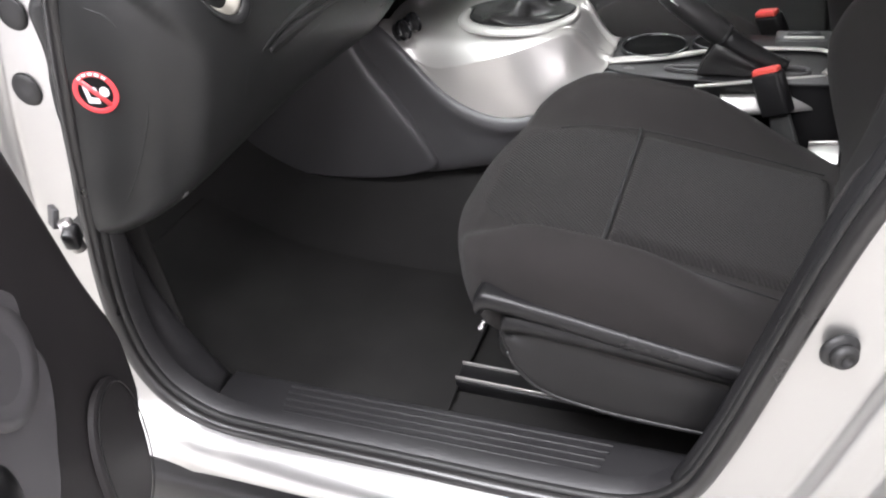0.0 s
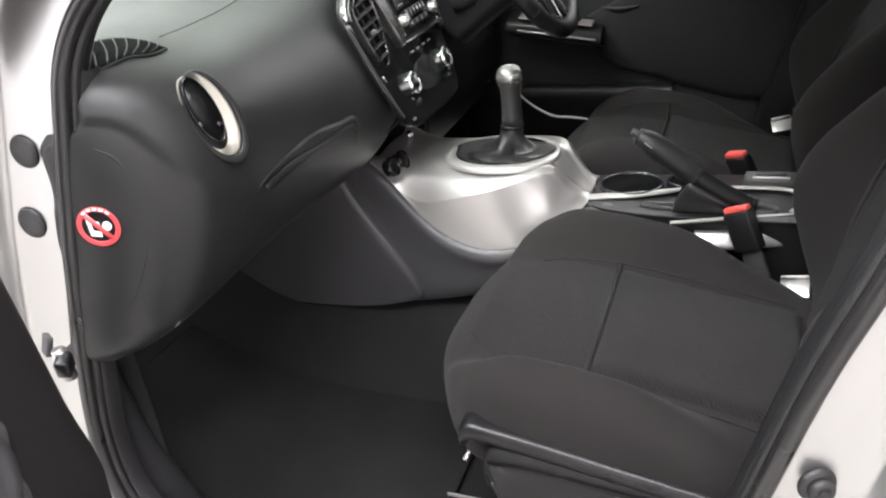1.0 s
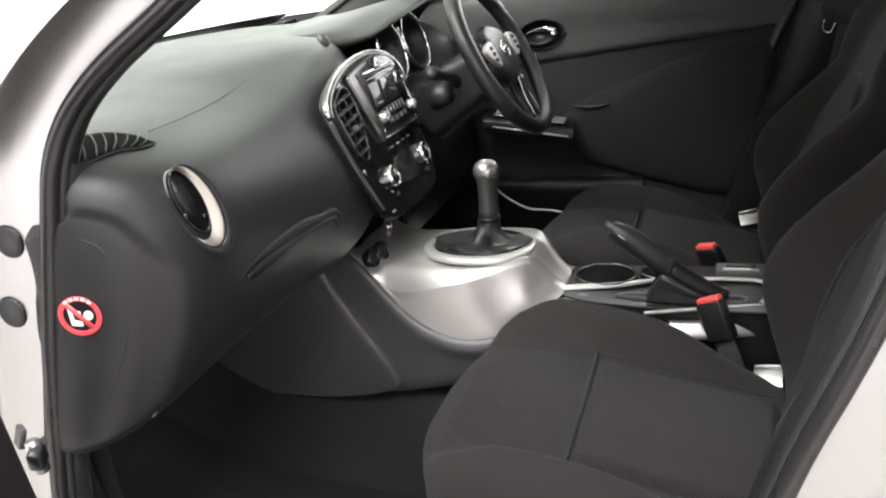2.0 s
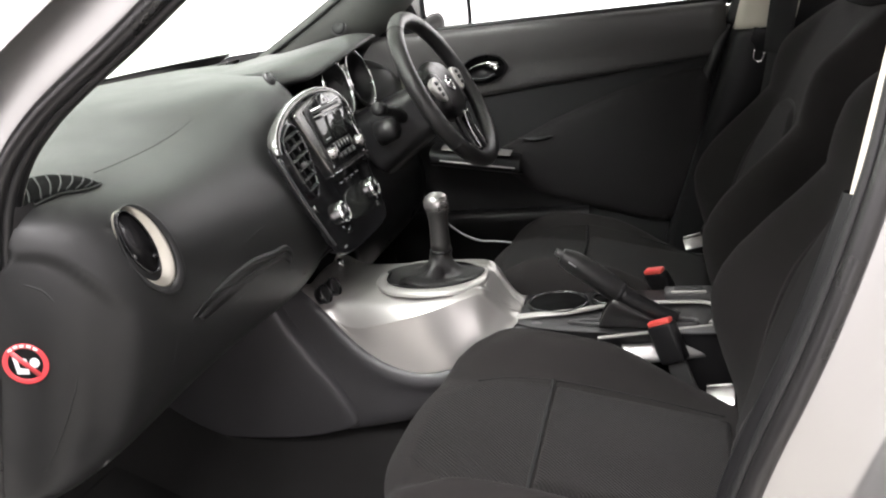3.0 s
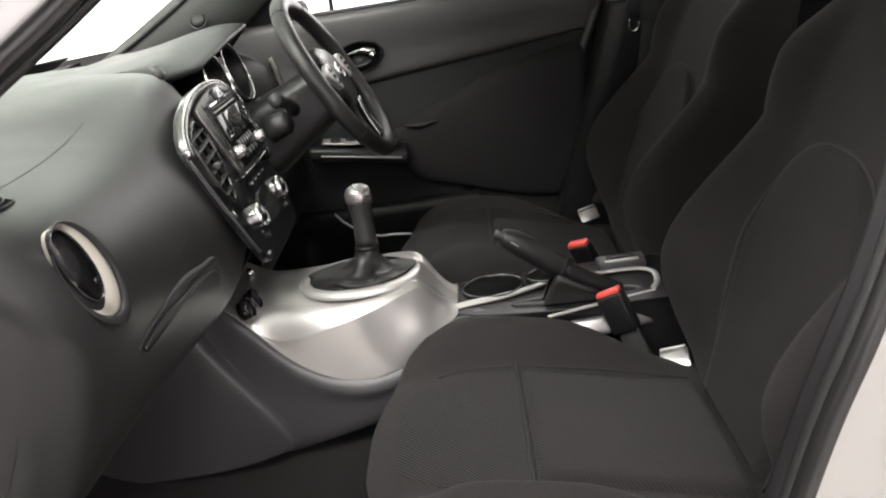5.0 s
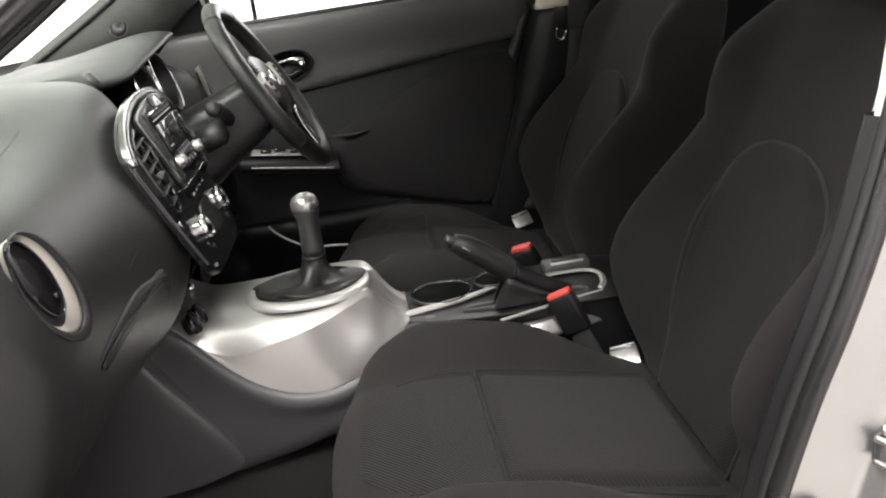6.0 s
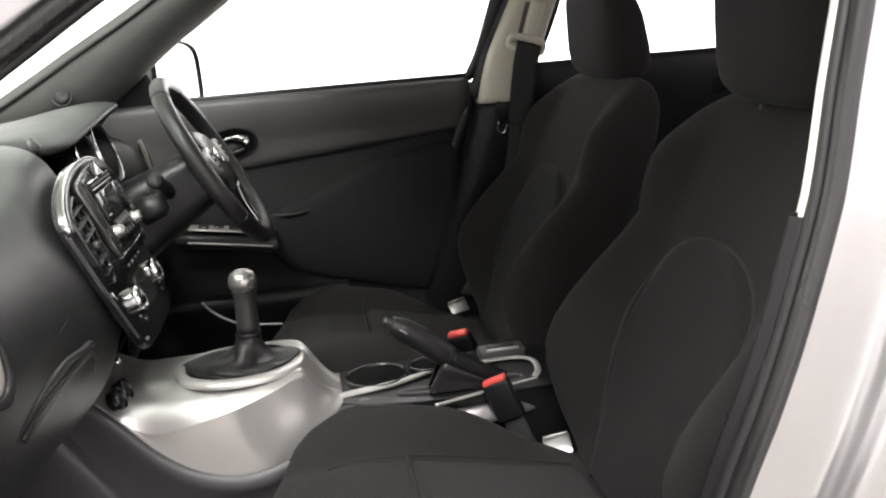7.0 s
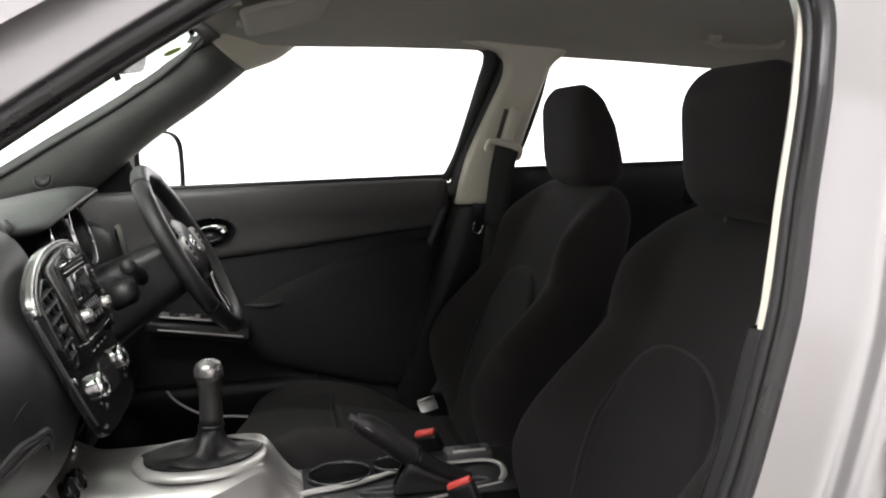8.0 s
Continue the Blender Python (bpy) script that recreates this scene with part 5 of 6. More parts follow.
seat("driver_seat", "charcoal cloth driver's seat behind the steering wheel", .352, dx=-.004, lean=19.6, out=1, wide=.86)

# ---------------------------------------------------------------- driver's door
dd = thing("driver_door", "closed driver's door with dark plastic and cloth trim", "door", (0, .72, .5))
rows = [[(x, y + .0 * x, z + .018 * x * k) for x in (-.58, -.3, 0, .3, .545)] for y, z, k in ((.765, 1.135, .3), (.745, 1.146, .3), (.722, 1.143, .3), (.712, 1.130, .3), (.715, 1.09, .4), (.728, 1.04, 1.5), (.735, .99, 4.5), (.745, .975, 5.5))]
sheet("upper_panel", fine(rows, 30, 30), DOOR_UP, dd, "dark grey upper door panel", thick=.004)
rows = [[(x, y, z) for x in (-.58, -.3, 0, .3, .545)] for y, z in ((.748, 1.04), (.750, .95), (.748, .80), (.744, .6), (.740, .45), (.735, .36))]
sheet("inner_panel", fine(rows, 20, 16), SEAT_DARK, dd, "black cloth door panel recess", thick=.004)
# padded cloth panel with a swept upper edge
xs = np.linspace(-.03, .515, 30)
G = []
for x in xs:
    zt = float(np.interp(x, (-.03, .028, .12, .20, .282, .37, .457, .515), (.825, .852, .895, .925, .955, .980, .996, .998)))
    zb = float(np.interp(x, (-.03, .06, .2, .35, .42, .46, .49, .515), (.79, .70, .655, .61, .605, .65, .80, .95)))
    e = min(1, (x + .03) / .04, (.515 - x) / .02)
    G.append([(x, .749 - b * max(e, 0), zt + (zb - zt) * v) for v, b in ((0, 0), (.03, .014), (.10, .026), (.25, .034), (.5, .038), (.75, .036), (.92, .026), (.98, .012), (1, 0))])
sheet("cloth_pad", np.array([spline(g, 40) for g in G]), DOOR_CLOTH, dd, "padded dark cloth door panel")
tube("pull_slot", [(.03, .718, .857), (.075, .712, .853), (.12, .713, .858)], [.002, .006, .002], RUBBER, dd, "dark slot of the door pull", seg=8, n=20, flat=.7)
f = basis((-.045, .722, 1.040), (-1, 0, -.08), (0, -.12, 1), (0, -1, -.12))
lathe("handle_bowl", [(.062, .002), (.058, .004), (.05, -.004), (.03, -.014), (.0, -.018)], TRIM, dd, "dark door handle bowl", m=f @ Matrix.Diagonal((1.0, .62, 1, 1)), seg=36)
tube("door_handle", [(-.040, .006, .010), (-.020, .014, .014), (.0, .016, .012), (.03, .010, .008), (.044, -.004, .002)], [.009, .008, .004, .003, .002], CHROME, dd, "chrome door release handle", m=f, n=20, seg=10, flat=.6)
tube("handle_back", [(.03, -.018, .004), (.0, -.022, .008), (-.03, -.016, .004)], .005, TRIM, dd, "dark handle rim", m=f, n=14, seg=8)
lathe("lock_knob", [(0, .016), (.008, .015), (.009, .0)], CHROME, dd, m=f @ pose(-.036, .002, .004), seg=16)
rows = [[(x, y, z + (x + .16) * -.16) for y, z in ((.742, .848), (.70, .846), (.672, .838), (.664, .822), (.668, .806), (.70, .796), (.745, .79))] for x in (-.20, -.165, -.1, -.02, .02, .035)]
sheet("armrest", fine(rows, 24, 30), TRIM, dd, "black armrest")
rbox("switch_plate", (.185, .040, .004), SILVER_TRIM, dd, "silver window switch plate", m=pose(-.078, .690, .8355, 0, 8.5, 0) @ pose(0, 0, .003, 6, 0, 0), bevel=.0015)
rbox("armrest_strip", (.20, .005, .005), SILVER_TRIM, dd, "silver strip along the armrest", m=pose(-.075, .662, .806, 0, 9, 0), bevel=.002)
for k in range(4):
    rbox("window_switch", (.024, .012, .010), GLOSS, dd, "black window switch", m=pose(-.135 + .035 * k, .685 + .010 * (k % 2), .850 - .0052 * k, 0, 8.5, 0), bevel=.003)
rows = [[(x, y, z) for x in (-.55, -.3, -.05, .06, .2)] for y, z in ((.748, .66), (.715, .655), (.705, .62), (.708, .50), (.72, .42), (.745, .40))]
sheet("door_pocket", fine(rows, 20, 20), TRIM, dd, "black lower door pocket")
lathe("speaker", [(.075, .0), (.073, .006), (.066, .007), (.0, .010)], TRIM, dd, "round speaker cover", m=basis((-.28, .712, .55), (1, 0, 0), (0, 0, 1), (0, -1, 0)), seg=36)
tube("window_seal", [(x, .738, 1.149 + .0054 * (x + .3)) for x in np.linspace(-.55, .545, 8)], .007, RUBBER, dd, seg=8)
tube("side_gasket", [(.545, .730, 1.145), (.575, .716, 1.20), (.607, .690, 1.29), (.635, .664, 1.38), (.649, .646, 1.432), (.638, .634, 1.461), (.604, .628, 1.473)], [.011, .013, .017, .020, .021, .018, .012], RUBBER, dd, "black rubber window channel", n=50, seg=10)
tube("side_gasket", [(.560, .722, 1.10), (.592, .706, 1.20), (.630, .680, 1.29), (.665, .654, 1.38), (.682, .638, 1.438), (.670, .626, 1.473), (.63, .618, 1.485)], .017, RUBBER, dd, "black outer pillar gasket", n=50, seg=10)
tube("side_gasket", [(.39, .738, .62), (.42, .742, .74), (.46, .742, .88), (.51, .736, 1.0), (.552, .728, 1.10)], .013, RUBBER, dd, "black rubber edge of the door", n=40, seg=10)
g = sheet("window_pane", [[(x, .742 - (z - 1.14) * .30, z) for z in (1.14, 1.25, 1.36, 1.47)] for x in (-.45, -.2, .1, .4, .66)], GLASS, dd, "clear door window, closed", thick=.004)
g.visible_shadow = False
G = [[(-.18, .735, 1.143), (-.20, .73, 1.18), (-.22, .72, 1.235), (-.23, .715, 1.262)], [(-.30, .735, 1.143), (-.30, .73, 1.17), (-.30, .72, 1.20), (-.30, .715, 1.225)], [(-.50, .735, 1.143), (-.50, .735, 1.145), (-.50, .733, 1.15), (-.50, .73, 1.155)]]
sheet("mirror_sail", fine(G, 16, 12), TRIM, dd, "black plastic mirror corner", thick=.006)
sheet("outer_skin", fine([[(x, y, z) for x in (-.62, -.2, .2, .60)] for y, z in ((.772, 1.135), (.80, 1.02), (.805, .80), (.79, .55), (.765, .36))], 24, 20), PAINT, dd, "silver outer door skin")
mir = thing("door_mirror", "silver backed exterior door mirror", "mirror", (-.16, .80, 1.2))
mm = basis((-.170, .895, 1.216), (.45, .89, 0), (0, 0, 1), (.89, -.45, 0))
pillow("mirror_shell", .21, lerp((0, .05), (.5, .074), (1, .055)), lambda q: .0, lambda q: -.08, PAINT, mir, "silver mirror shell", m=mm @ pose(-.105, 0, -.004), ends=(.05, .05), power=3)
mo, mi = ellipse(.100, .073, 56, power=3), ellipse(.093, .066, 56, power=3)
ring("mirror_rim", mo, mi, .012, TRIM, mir, "black rim round the mirror glass", m=mm @ pose(0, 0, -.002))
plate("mirror_glass", ellipse(.094, .067, 48, power=3), .002, MIRROR, mir, "mirror glass", m=mm @ pose(0, 0, .001), bevel=0)
tube("mirror_arm", [(-.24, .76, 1.16), (-.21, .80, 1.165), (-.18, .85, 1.18)], [.025, .02, .02], TRIM, mir, n=10)
cb = thing("cable", "thin grey cable hanging in the driver's foot well", "cable", (-.05, .5, .65))
tube("wire", [(-.14, .5, .72), (-.122, .5, .696), (-.089, .5, .671), (-.05, .5, .653), (-.01, .5, .650), (.03, .5, .645)], .0028, MARK, cb, n=40, seg=8)

# ---------------------------------------------------------------- far pillars, rear side
fp = thing("centre_pillar", "far centre pillar, cream above and black below", "pillar", (.55, .69, .4), kind="structure")
rows = [[(xa, .690, z), (xa + .012, ya, z), (xa + .07, ya - .006, z), (xb - .01, ya, z), (xb, .700, z)] for z, xa, xb, ya in ((1.086, .560, .690, .668), (1.15, .575, .705, .662), (1.22, .598, .728, .654), (1.30, .630, .755, .640), (1.38, .663, .784, .622), (1.42, .670, .802, .612), (1.445, .66, .832, .604), (1.462, .62, .872, .600), (1.475, .55, .92, .595))]
sheet("upper_trim", fine(rows, 40, 20), CREAM, fp, "cream plastic upper pillar trim", thick=.003)
rows = [[(xa, .735, z), (xa + .015, ya, z), (xa + .08, ya - .010, z), (xb - .01, ya, z), (xb, .73, z)] for z, xa, xb, ya in ((.40, .36, .60, .70), (.58, .400, .62, .70), (.75, .450, .64, .695), (.90, .500, .66, .685), (1.0, .532, .67, .677), (1.086, .558, .69, .670))]
sheet("lower_trim", fine(rows, 30, 20), TRIM, fp, "black plastic lower pillar trim", thick=.003)
belt = thing("seat_belt", "black seat belt hanging from a cream pillar guide", "seat belt", (.66, .65, 1.2))
BZ = Vector((-.22, -.95, -.2)).normalized()
BY = (Vector((.28, -.10, 1)) - BZ * Vector((.28, -.10, 1)).dot(BZ)).normalized()
BM = basis((.683, .622, 1.262), BY.cross(BZ), BY, BZ)
rbox("slider_cover", (.032, .090, .022), CREAM, belt, "cream height adjuster cover", m=BM @ pose(.004, .018, .008), bevel=.008)
# Grey bar paints the shadow that outlines the adjuster cover.
rbox("slider_slot_shade", (.010, .085, .004), TRIM_GREY, belt, "dark bar painting the shadow in the slot beside the height adjuster", m=BM @ pose(-.020, .010, .004), bevel=.001)
tube("belt_guide", [(-.040, -.045, .012), (-.036, -.030, .016), (-.018, -.026, .018), (.018, -.026, .018), (.036, -.030, .016), (.040, -.045, .012), (.03, -.055, .018), (-.03, -.055, .018)], .0080, CREAM, belt, "cream D-shaped belt guide", closed=True, m=BM, n=60, seg=10)
W = spline([(.674, .606, 1.222), (.662, .608, 1.17), (.652, .612, 1.10), (.646, .622, 1.03)], 24)
acr = np.array(BY.cross(BZ))
sheet("webbing", [[p + acr * a for a in (-.029, -.010, .010, .029)] for p in W], WEB, belt, "black belt webbing", thick=.002)
W = spline([(.672, .622, 1.225), (.66, .640, 1.10), (.63, .660, .9), (.56, .672, .70), (.50, .665, .60)], 24)
sheet("webbing", [[p + acr * a for a in (-.023, .023)] for p in W], WEB, belt, "black belt webbing", thick=.002)
rbox("tongue", (.05, .05, .006), TRIM, belt, "black belt tongue", m=BM @ pose(-.010, -.215, .02), bevel=.002)
tube("tongue_loop", [(-.020, -.238, .024), (-.016, -.26, .026), (.0, -.262, .026), (.003, -.24, .024)], .0022, CHROME, belt, "chrome belt tongue plate", m=BM, n=16, seg=6)
rd = thing("rear_door", "closed rear door with black trim behind the driver's seat", "door", (1.0, .72, .5))
rows = [[(x, y, z) for x in (.64, .85, 1.1, 1.40)] for y, z in ((.75, 1.160), (.722, 1.170), (.710, 1.155), (.712, 1.05), (.725, .85), (.735, .6), (.73, .36))]
sheet("inner_panel", fine(rows, 24, 16), TRIM, rd, "black rear door panel", thick=.004)
tube("side_gasket", [(.70, .718, 1.16), (.735, .70, 1.22), (.772, .672, 1.33), (.795, .643, 1.43), (.82, .630, 1.454), (.90, .626, 1.452), (1.05, .625, 1.439), (1.2, .625, 1.422), (1.28, .64, 1.385), (1.32, .68, 1.28), (1.33, .71, 1.17)], .009, TRIM, rd, "black window gasket", n=70, seg=8)
g = sheet("window_pane", [[(x, .735 - (z - 1.14) * .30, z) for z in (1.14, 1.25, 1.36, 1.45)] for x in (.70, .9, 1.1, 1.34)], GLASS, rd, "clear rear door window", thick=.004)
g.visible_shadow = False
sheet("outer_skin", fine([[(x, y, z) for x in (.61, .9, 1.2, 1.42)] for y, z in ((.772, 1.155), (.80, 1.02), (.805, .80), (.79, .55), (.765, .36))], 24, 20), PAINT, rd, "silver outer door skin")
for nm, pts, mt_, lb in (("rear_pillar", [[(1.30, .70, 1.16), (1.36, .66, 1.3), (1.30, .62, 1.41), (1.28, .60, 1.43)], [(1.9, .66, 1.12), (1.9, .64, 1.25), (1.9, .6, 1.36), (1.9, .56, 1.40)]], CREAM, "cream rear pillar trim"),
                         ("rear_side", [[(1.38, .72, .36), (1.38, .72, .7), (1.38, .71, 1.17)], [(1.9, .68, .36), (1.9, .68, .7), (1.9, .66, 1.13)]], TRIM, "black luggage side trim"),
                         ("rear_side", [[(.66, -.72, .36), (.66, -.72, .7), (.70, -.71, 1.15)], [(1.9, -.68, .36), (1.9, -.68, .7), (1.9, -.66, 1.13)]], TRIM, "black rear door trim on the near side"),
                         ("rear_pillar", [[(1.30, -.70, 1.16), (1.36, -.66, 1.3), (1.30, -.62, 1.41), (1.28, -.60, 1.43)], [(1.9, -.66, 1.12), (1.9, -.64, 1.25), (1.9, -.6, 1.36), (1.9, -.56, 1.40)]], CREAM, "cream rear pillar trim"),
                         ("tailgate_trim", [[(1.9, -.68, .36), (1.9, 0, .36), (1.9, .68, .36)], [(1.9, -.68, .7), (1.9, 0, .7), (1.9, .68, .7)], [(1.88, -.66, 1.13), (1.9, 0, 1.13), (1.88, .66, 1.13)]], TRIM, "black tailgate trim"),
                         ("cowl_side", [[(-.48, .735, .36), (-.48, .735, .8), (-.48, .735, 1.15)], [(-.92, .70, .36), (-.92, .70, .8), (-.92, .70, 1.13)]], TRIM, "black foot well side panel"),
                         # Unseen panel added to stop light leaking in ahead of the dash.
                         ("cowl_panel", [[(-.72, -.72, 1.125), (-.72, 0, 1.143), (-.72, .72, 1.125)], [(-.90, -.72, 1.02), (-.90, 0, 1.02), (-.90, .72, 1.02)]], TRIM, "unseen black cowl panel, added against a light leak"),
                         ("cowl_side", [[(-.56, -.70, .36), (-.56, -.70, .8), (-.56, -.70, 1.09)], [(-.92, -.70, .36), (-.92, -.70, .8), (-.92, -.70, 1.08)]], TRIM, "black foot well side panel")):
    w = sheet(nm, fine(pts, 12, 12), mt_, thick=.004)
    tagged(w, lb, "trim", kind="structure")
bench = thing("rear_bench", "charcoal cloth rear bench seat", "seat", (1.2, 0, .4))
pillow("bench_back", .62, lambda q: .62, lambda q: .0, lambda q: -.12, SEAT, bench, "charcoal cloth rear backrest", m=basis((1.30, 0, .50), (.42, 0, .91), (0, 1, 0), (-.91, 0, .42)), ends=(.05, .06), power=5)
pillow("bench_cushion", .45, lambda q: .62, lambda q: .58 - .03 * q, lambda q: .40, SEAT, bench, "charcoal cloth rear cushion", m=basis((.92, 0, 0), (1, 0, 0), (0, 1, 0), (0, 0, 1)), ends=(.07, .05), power=5)

# ---------------------------------------------------------------- roof, windscreen and front pillars
rows = []
for x, ze in ((.02, 1.496), (.10, 1.490), (.21, 1.484), (.40, 1.480), (.62, 1.471), (.80, 1.455), (1.0, 1.440), (1.19, 1.423), (1.5, 1.40), (1.9, 1.37)):
    rows.append([(x, y, ze + h) for y, h in ((-.625, -.012), (-.60, 0), (-.55, .026), (-.42, .046), (-.2, .056), (0, .058), (.2, .056), (.42, .046), (.55, .026), (.60, 0), (.625, -.012))])
hl = sheet("headliner", fine(rows, 50, 50), HEADLINER, thick=.008)
tagged(hl, "pale grey cloth headliner", "headliner", kind="structure")
rf = sheet("roof_skin", fine([[(x, y * 1.06, z + .035 - .012 * (abs(y) > .56)) for x, y, z in r] for r in rows], 30, 30), PAINT, thick=.003)
tagged(rf, "silver painted car roof", "roof", kind="structure")
fpl = thing("front_pillar", "dark grey front pillar trim beside the windscreen", "pillar", (-.3, .66, 1.2), kind="structure")
rows = [[(xl, .715, zl), (xl + .0, .690, zl + .004), (xl * .75 + xu * .25, .655, zl * .75 + zu * .25), (xl * .4 + xu * .6, .628, zl * .4 + zu * .6), (xu, .622, zu), (xu - .01, .64, zu + .02)]
        for xl, zl, xu, zu in ((-.50, 1.09, -.64, 1.10), (-.38, 1.12, -.468, 1.194), (-.287, 1.165, -.347, 1.264), (-.158, 1.266, -.20, 1.348), (-.048, 1.34, -.085, 1.425), (.066, 1.419, -.020, 1.500))]
sheet("pillar_trim", fine(rows, 40, 24), PILLAR, fpl, "grey plastic pillar trim", thick=.003)
rows = [[(xl, .70, zl), (xl, .672, zl + .004), (xl * .6 + xu * .4, .63, zl * .6 + zu * .4), (xu, .59, zu), (xu - .02, .60, zu + .02)] for xl, zl, xu, zu in ((.065, 1.418, -.022, 1.499), (.14, 1.442, .03, 1.502), (.21, 1.480, .10, 1.506), (.30, 1.484, .20, 1.52))]
sheet("pillar_head", fine(rows, 20, 16), CREAM, fpl, "cream pillar head joining the headliner", thick=.003)
tw = thing("tweeter", "round dark tweeter grille in the pillar", "speaker", (-.39, .65, 1.18))
f = basis((-.383, .6255, 1.188), (.95, .18, .25), (-.2, .25, .95), Vector((.15, -.96, .22)).normalized())
lathe("grille", [(.0, .006), (.014, .005), (.0175, .003), (.019, -.002)], TRIM, tw, m=f, seg=30)
ring("grille_ring", ellipse(.0215, .0215, 32), ellipse(.0185, .0185, 32), .003, TRIM_GREY, tw, m=f @ pose(0, 0, -.002))
ws = thing("windscreen", "clear laminated windscreen with a black edge band", "windscreen", (-.75, 0, 1.14), kind="structure")


def ws_at(v, y):
    """A point on the glass: v from its base (0) to its top (1)."""
    bow = .05 * (1 - (y / .68) ** 2)
    return (-.76 + .80 * v - bow, y * (1 - .08 * v), 1.135 + .375 * v + bow * .2)


g = sheet("glass_pane", [[ws_at(v, y) for y in np.linspace(-.70, .70, 17)] for v in np.linspace(0, 1, 12)], TINTED, ws, "faintly green windscreen glass", thick=.005)
g.visible_shadow = False
sheet("black_band", [[(p[0] + .012, p[1], p[2] + .000) for p in (ws_at(v, y) for y in np.linspace(-.68, .68, 17))] for v in (-.05, -.02, .0, .015, .030)], RUBBER, ws, "black ceramic band along the base", thick=.003)
tube("edge_gasket", [(-.64, .615, 1.105), (-.468, .617, 1.197), (-.347, .617, 1.267), (-.20, .617, 1.351), (-.085, .615, 1.428), (-.03, .605, 1.485), (-.03, .58, 1.515)], .005, RUBBER, ws, "black windscreen edge seal", n=50, seg=8)
inner_ = spline([(.70, .698), (.80, .690), (.870, .672), (.915, .640), (.934, .595), (.941, .53), (.944, .40), (.946, 0), (.944, -.40), (.941, -.53), (.934, -.595), (.915, -.640), (.870, -.672), (.70, -.698)], 80)
outer_ = spline([(.70, .70), (.82, .70), (.90, .70), (.945, .69), (.968, .655), (.975, .58), (.976, .40), (.976, 0), (.976, -.40), (.975, -.58), (.968, -.655), (.945, -.69), (.90, -.70), (.70, -.70)], 80)
rows = [[np.array(ws_at(*(a * (1 - k) + b * k))) + (.008, 0, -.010) for k in (0, .5, 1)] for a, b in zip(inner_, outer_)]
sheet("top_band", rows, RUBBER, ws, "black ceramic band along the top, with rounded corners", thick=.002)
rows = [[np.array(ws_at(v, y)) + (.006, 0, -.007) for v in (.965, 1.0, 1.04, 1.07)] for y in np.linspace(-.72, .72, 24)]
hd = sheet("windscreen_header", rows, HEADLINER, thick=.003)
tagged(hd, "pale cloth-covered lip along the windscreen top", "trim", kind="structure")
sg = thing("windscreen_sticker", "small yellow-green round sticker on the windscreen", "sticker", (-.06, .34, 1.44))
a, b2, c2 = (Vector(ws_at(*q)) for q in ((.86, .598), (.90, .598), (.86, .638)))
ey, ex = (b2 - a).normalized(), (c2 - a).normalized()
plate("paper_disc", ellipse(.020, .020, 24, power=2.6), .0006, GREEN, sg, m=basis(a + ex.cross(ey) * .006 if ex.cross(ey).x > 0 else a - ex.cross(ey) * .006, ex, ey, ex.cross(ey)), bevel=0)
rv = thing("rear_view_mirror", "black framed interior rear-view mirror", "mirror", (-.09, 0, 1.40))
pillow("mirror_shell", .23, lerp((0, .022), (.5, .033), (1, .022)), lambda q: .012, lambda q: -.014, TRIM, rv, "black mirror shell", m=basis((-.105, -.115, 1.402), (.10, .995, 0), (.1, 0, .99), (.985, -.1, -.1)), ends=(.03, .03), power=3)
tube("mirror_stem", [(-.12, .0, 1.42), (-.15, 0, 1.45), (-.14, 0, 1.47)], .012, TRIM, rv, n=10)
tube("dip_lever", [(-.105, -.005, 1.374), (-.10, -.005, 1.360)], .005, TRIM, rv, n=4)


def visor(y, label):
    v = thing("sun_visor", label, "sun visor", (.14, y, 1.49), group="sun visors")
    pillow("visor_panel", .17, lerp((0, .165), (.5, .175), (1, .17)), lambda q: .010, lambda q: -.012, HEADLINER, v, "pale cloth sun visor panel", m=basis((.075, y, 1.487), (.97, 0, .24), (0, 1, 0), (-.24, 0, .97)), ends=(.02, .02), power=5)
    for s in (-1, 1):
        lathe("visor_clip", [(0, .012), (.010, .012), (.012, .0)], CREAM, v, m=pose(.07, y + s * .15, 1.500), seg=14)


visor(.36, "pale cloth sun visor folded up over the steering wheel")
visor(-.36, "pale cloth sun visor folded up over the passenger seat")
gh = thing("grab_handle", "pale grey grab handle above the rear window", "grab handle", (1.21, .445, 1.46))
tube("handle_bar", [(1.127, .452, 1.468), (1.124, .443, 1.456), (1.136, .440, 1.446), (1.18, .440, 1.442), (1.25, .440, 1.440), (1.284, .440, 1.443), (1.294, .443, 1.454), (1.292, .452, 1.464)], [.010, .010, .009, .007, .007, .009, .010, .010], HEADLINER, gh, n=36, seg=12)
for x in (1.128, 1.290):
    rbox("handle_mount", (.036, .030, .034), HEADLINER, gh, m=pose(x, .452, 1.470), bevel=.007)
# near front pillar, inner side
rows = [[(x, -y, z) for x, y, z in ((xa - .004, ya + .004, za + .004), (xa - .012, ya - .002, za + .014), (xa - .04, ya - .002, za + .05), (xa - .07, ya + .006, za + .08))] for xa, ya, za in ((-.30, .672, 1.125), (-.215, .655, 1.195), (-.10, .645, 1.265), (.03, .63, 1.338), (.15, .61, 1.402), (.26, .595, 1.443))]
npt = sheet("near_pillar_trim", fine(rows, 30, 14), TRIM_GREY, thick=.003)
tagged(npt, "dark plastic trim inside the near front pillar", "trim", kind="structure")
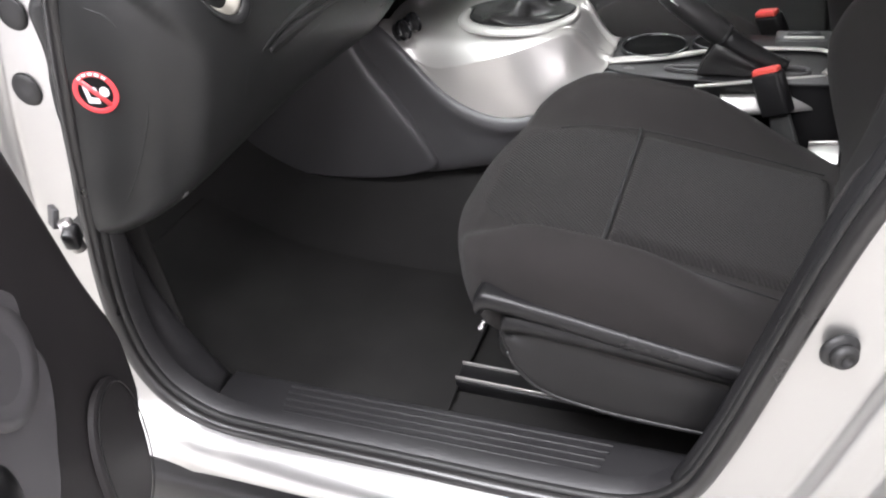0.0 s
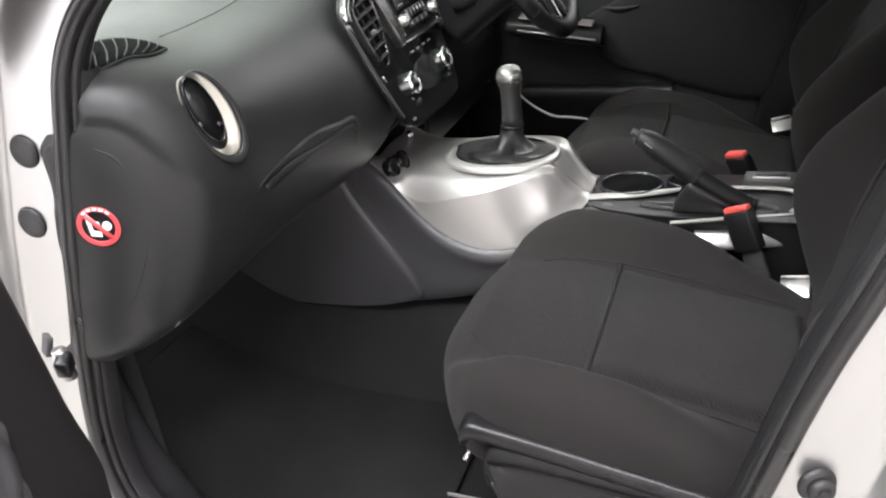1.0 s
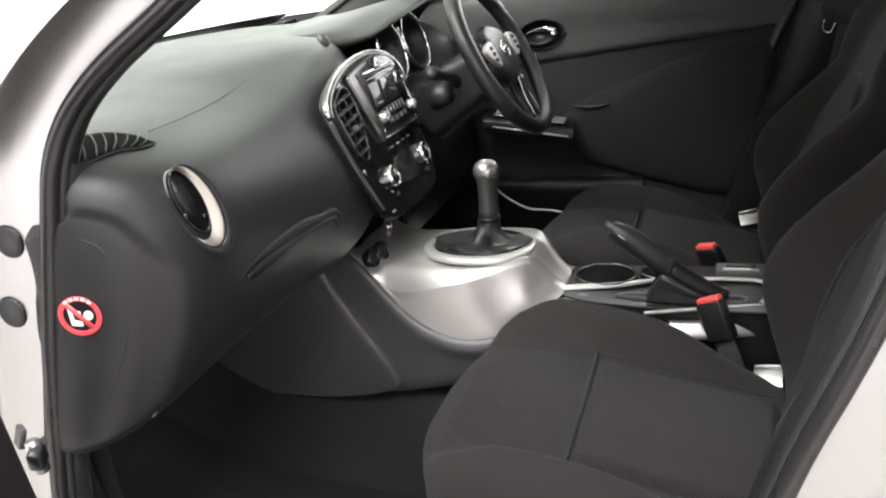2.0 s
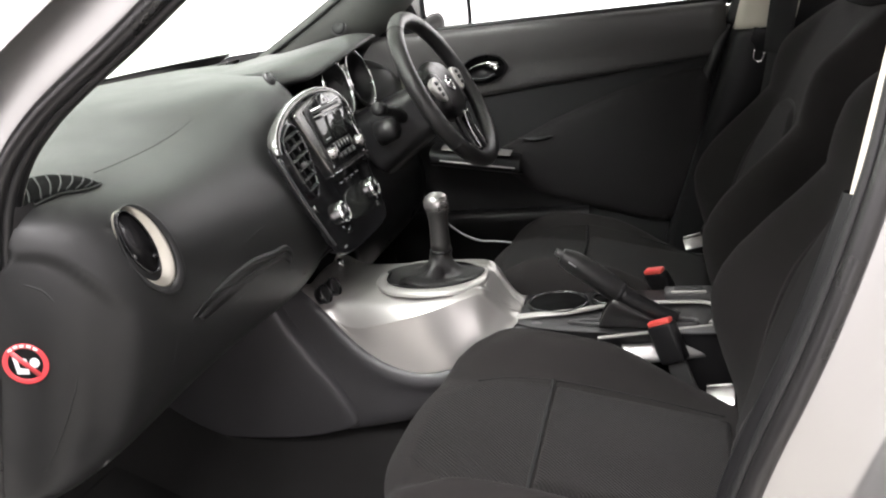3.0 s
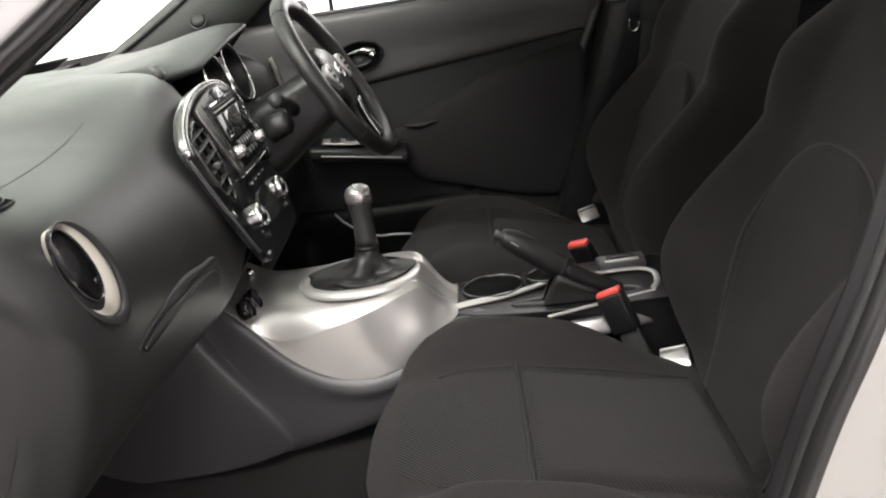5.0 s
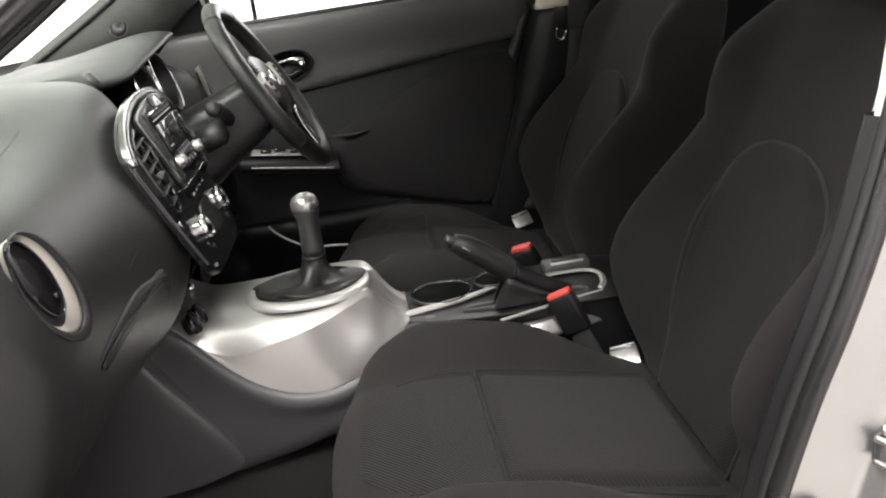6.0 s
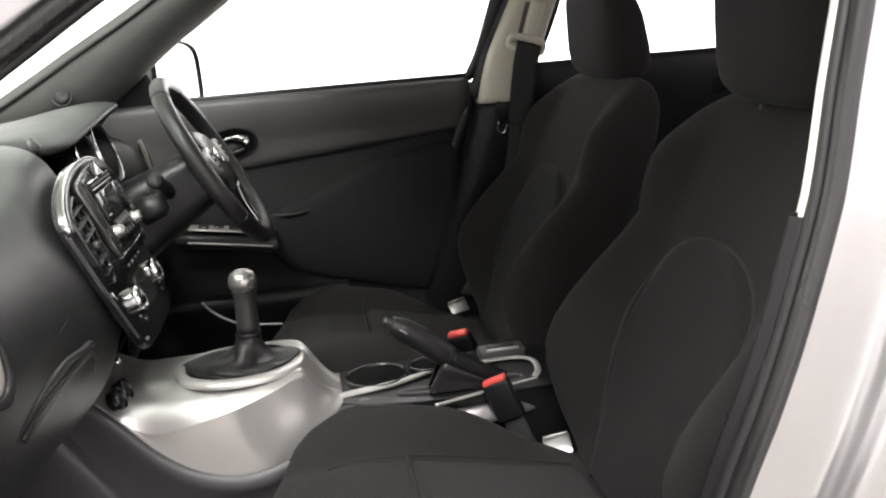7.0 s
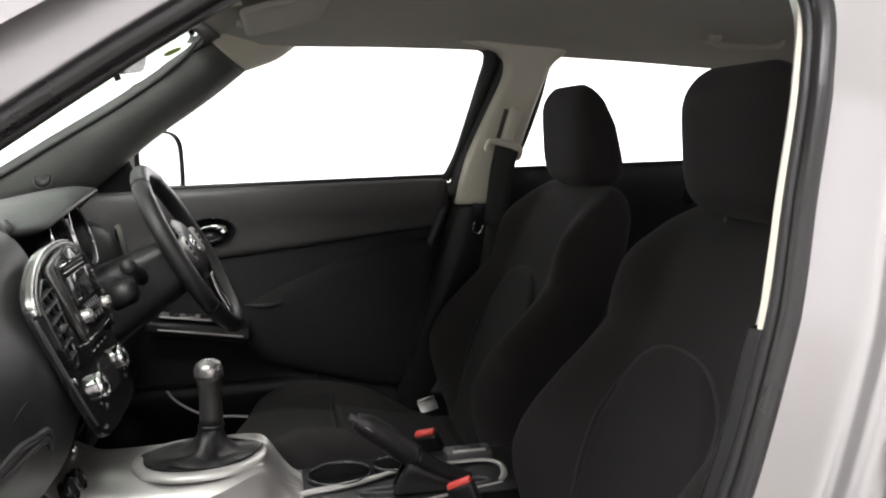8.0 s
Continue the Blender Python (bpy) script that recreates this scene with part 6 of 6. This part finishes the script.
rows = [[(x, -y, z) for x, y, z in ((xa, ya, za), (xa - .05, ya + .0, za + .03), (xa - .08, ya - .02, za + .06))] for xa, ya, za in ((-.40, .73, 1.10), (-.26, .715, 1.23), (-.13, .70, 1.315), (.0, .685, 1.39), (.12, .665, 1.455))]
sheet("pillar_cover", fine(rows, 24, 12), PAINT, body, "silver outer front pillar")

# ---------------------------------------------------------------- open passenger door
pdoor = thing("passenger_door", "open passenger door with dark grey trim", "door", (-.405, -.765, .45))
th = radians(65)
DX, DN = Vector((math.cos(th), -math.sin(th), 0)), Vector((math.sin(th), math.cos(th), 0))
DM = basis(Vector((-.405, -.765, 0)) + DN * .05, DX, (0, 0, 1), DN)   # local x along the door, y up, z into the car


def front_edge(z):
    return float(np.interp(z, (.455, .475, .505, .544, .609, .66, .724, .856, .93, 1.10), (.19, .135, .073, .029, .011, .018, .037, .054, .064, .10)))


zs = np.concatenate([np.linspace(.455, .56, 10), np.linspace(.58, 1.10, 14)])
G = []
for z in zs:
    x0 = front_edge(z)
    G.append([(x0, z, -.05), (x0, z, -.02), (x0 + .002, z, -.006), (x0 + .010, z, .0), (x0 + .03, z, .004), (x0 + .12, z, .006 + .004 * math.sin(z * 7)), (.35, z, .010), (.6, z, .010), (.85, z, .004), (.95, z, -.01), (.96, z, -.05)])
sheet("door_card", np.array([spline(g, 60) for g in G]), DOOR_CARD, pdoor, "black grained door card", m=DM)
G = [[(front_edge(z) + .01, z, -.052), (.3, z, -.10 - .02 * math.sin((z - .4) * 4)), (.7, z, -.11 - .02 * math.sin((z - .4) * 4)), (.98, z, -.06)] for z in zs]
sheet("outer_skin", np.array([spline(g, 30) for g in G]), PAINT, pdoor, "silver outer door skin", m=DM)
o = spline([(.199, .835), (.21, .79), (.204, .748), (.225, .71), (.259, .676), (.30, .64), (.42, .60), (.7, .60), (.8, .75), (.75, .87), (.4, .88), (.26, .87)], 70, True)
plate("grey_insert", [tuple(p) for p in o], .012, TRIM_LIGHT, pdoor, "lighter grey door insert", m=DM @ pose(0, 0, .006), bevel=.005, smooth=False)
o = ellipse(.068, .095, 48, .150, .548, power=2.3, turn=.25)
plate("speaker_bulge", o, .008, DOOR_CARD, pdoor, "oval black speaker bulge", m=DM @ pose(0, 0, .006), bevel=.007, smooth=False)
tube("speaker_line", [(a, b, .017) for a, b in ellipse(.062, .088, 40, .150, .548, power=2.3, turn=.25)], .0009, TRIM, pdoor, closed=True, m=DM, seg=6)
pillow("armrest", .42, lambda q: .035, lambda q: .06, lambda q: .0, TRIM, pdoor, "black armrest", m=DM @ pose(.36, .76, 0), ends=(.06, .06), power=3)
lathe("handle_cup", [(.06, .0), (.058, .014), (.045, .012), (.0, .004)], TRIM_LIGHT, pdoor, m=DM @ pose(.27, .80, .008), seg=32)
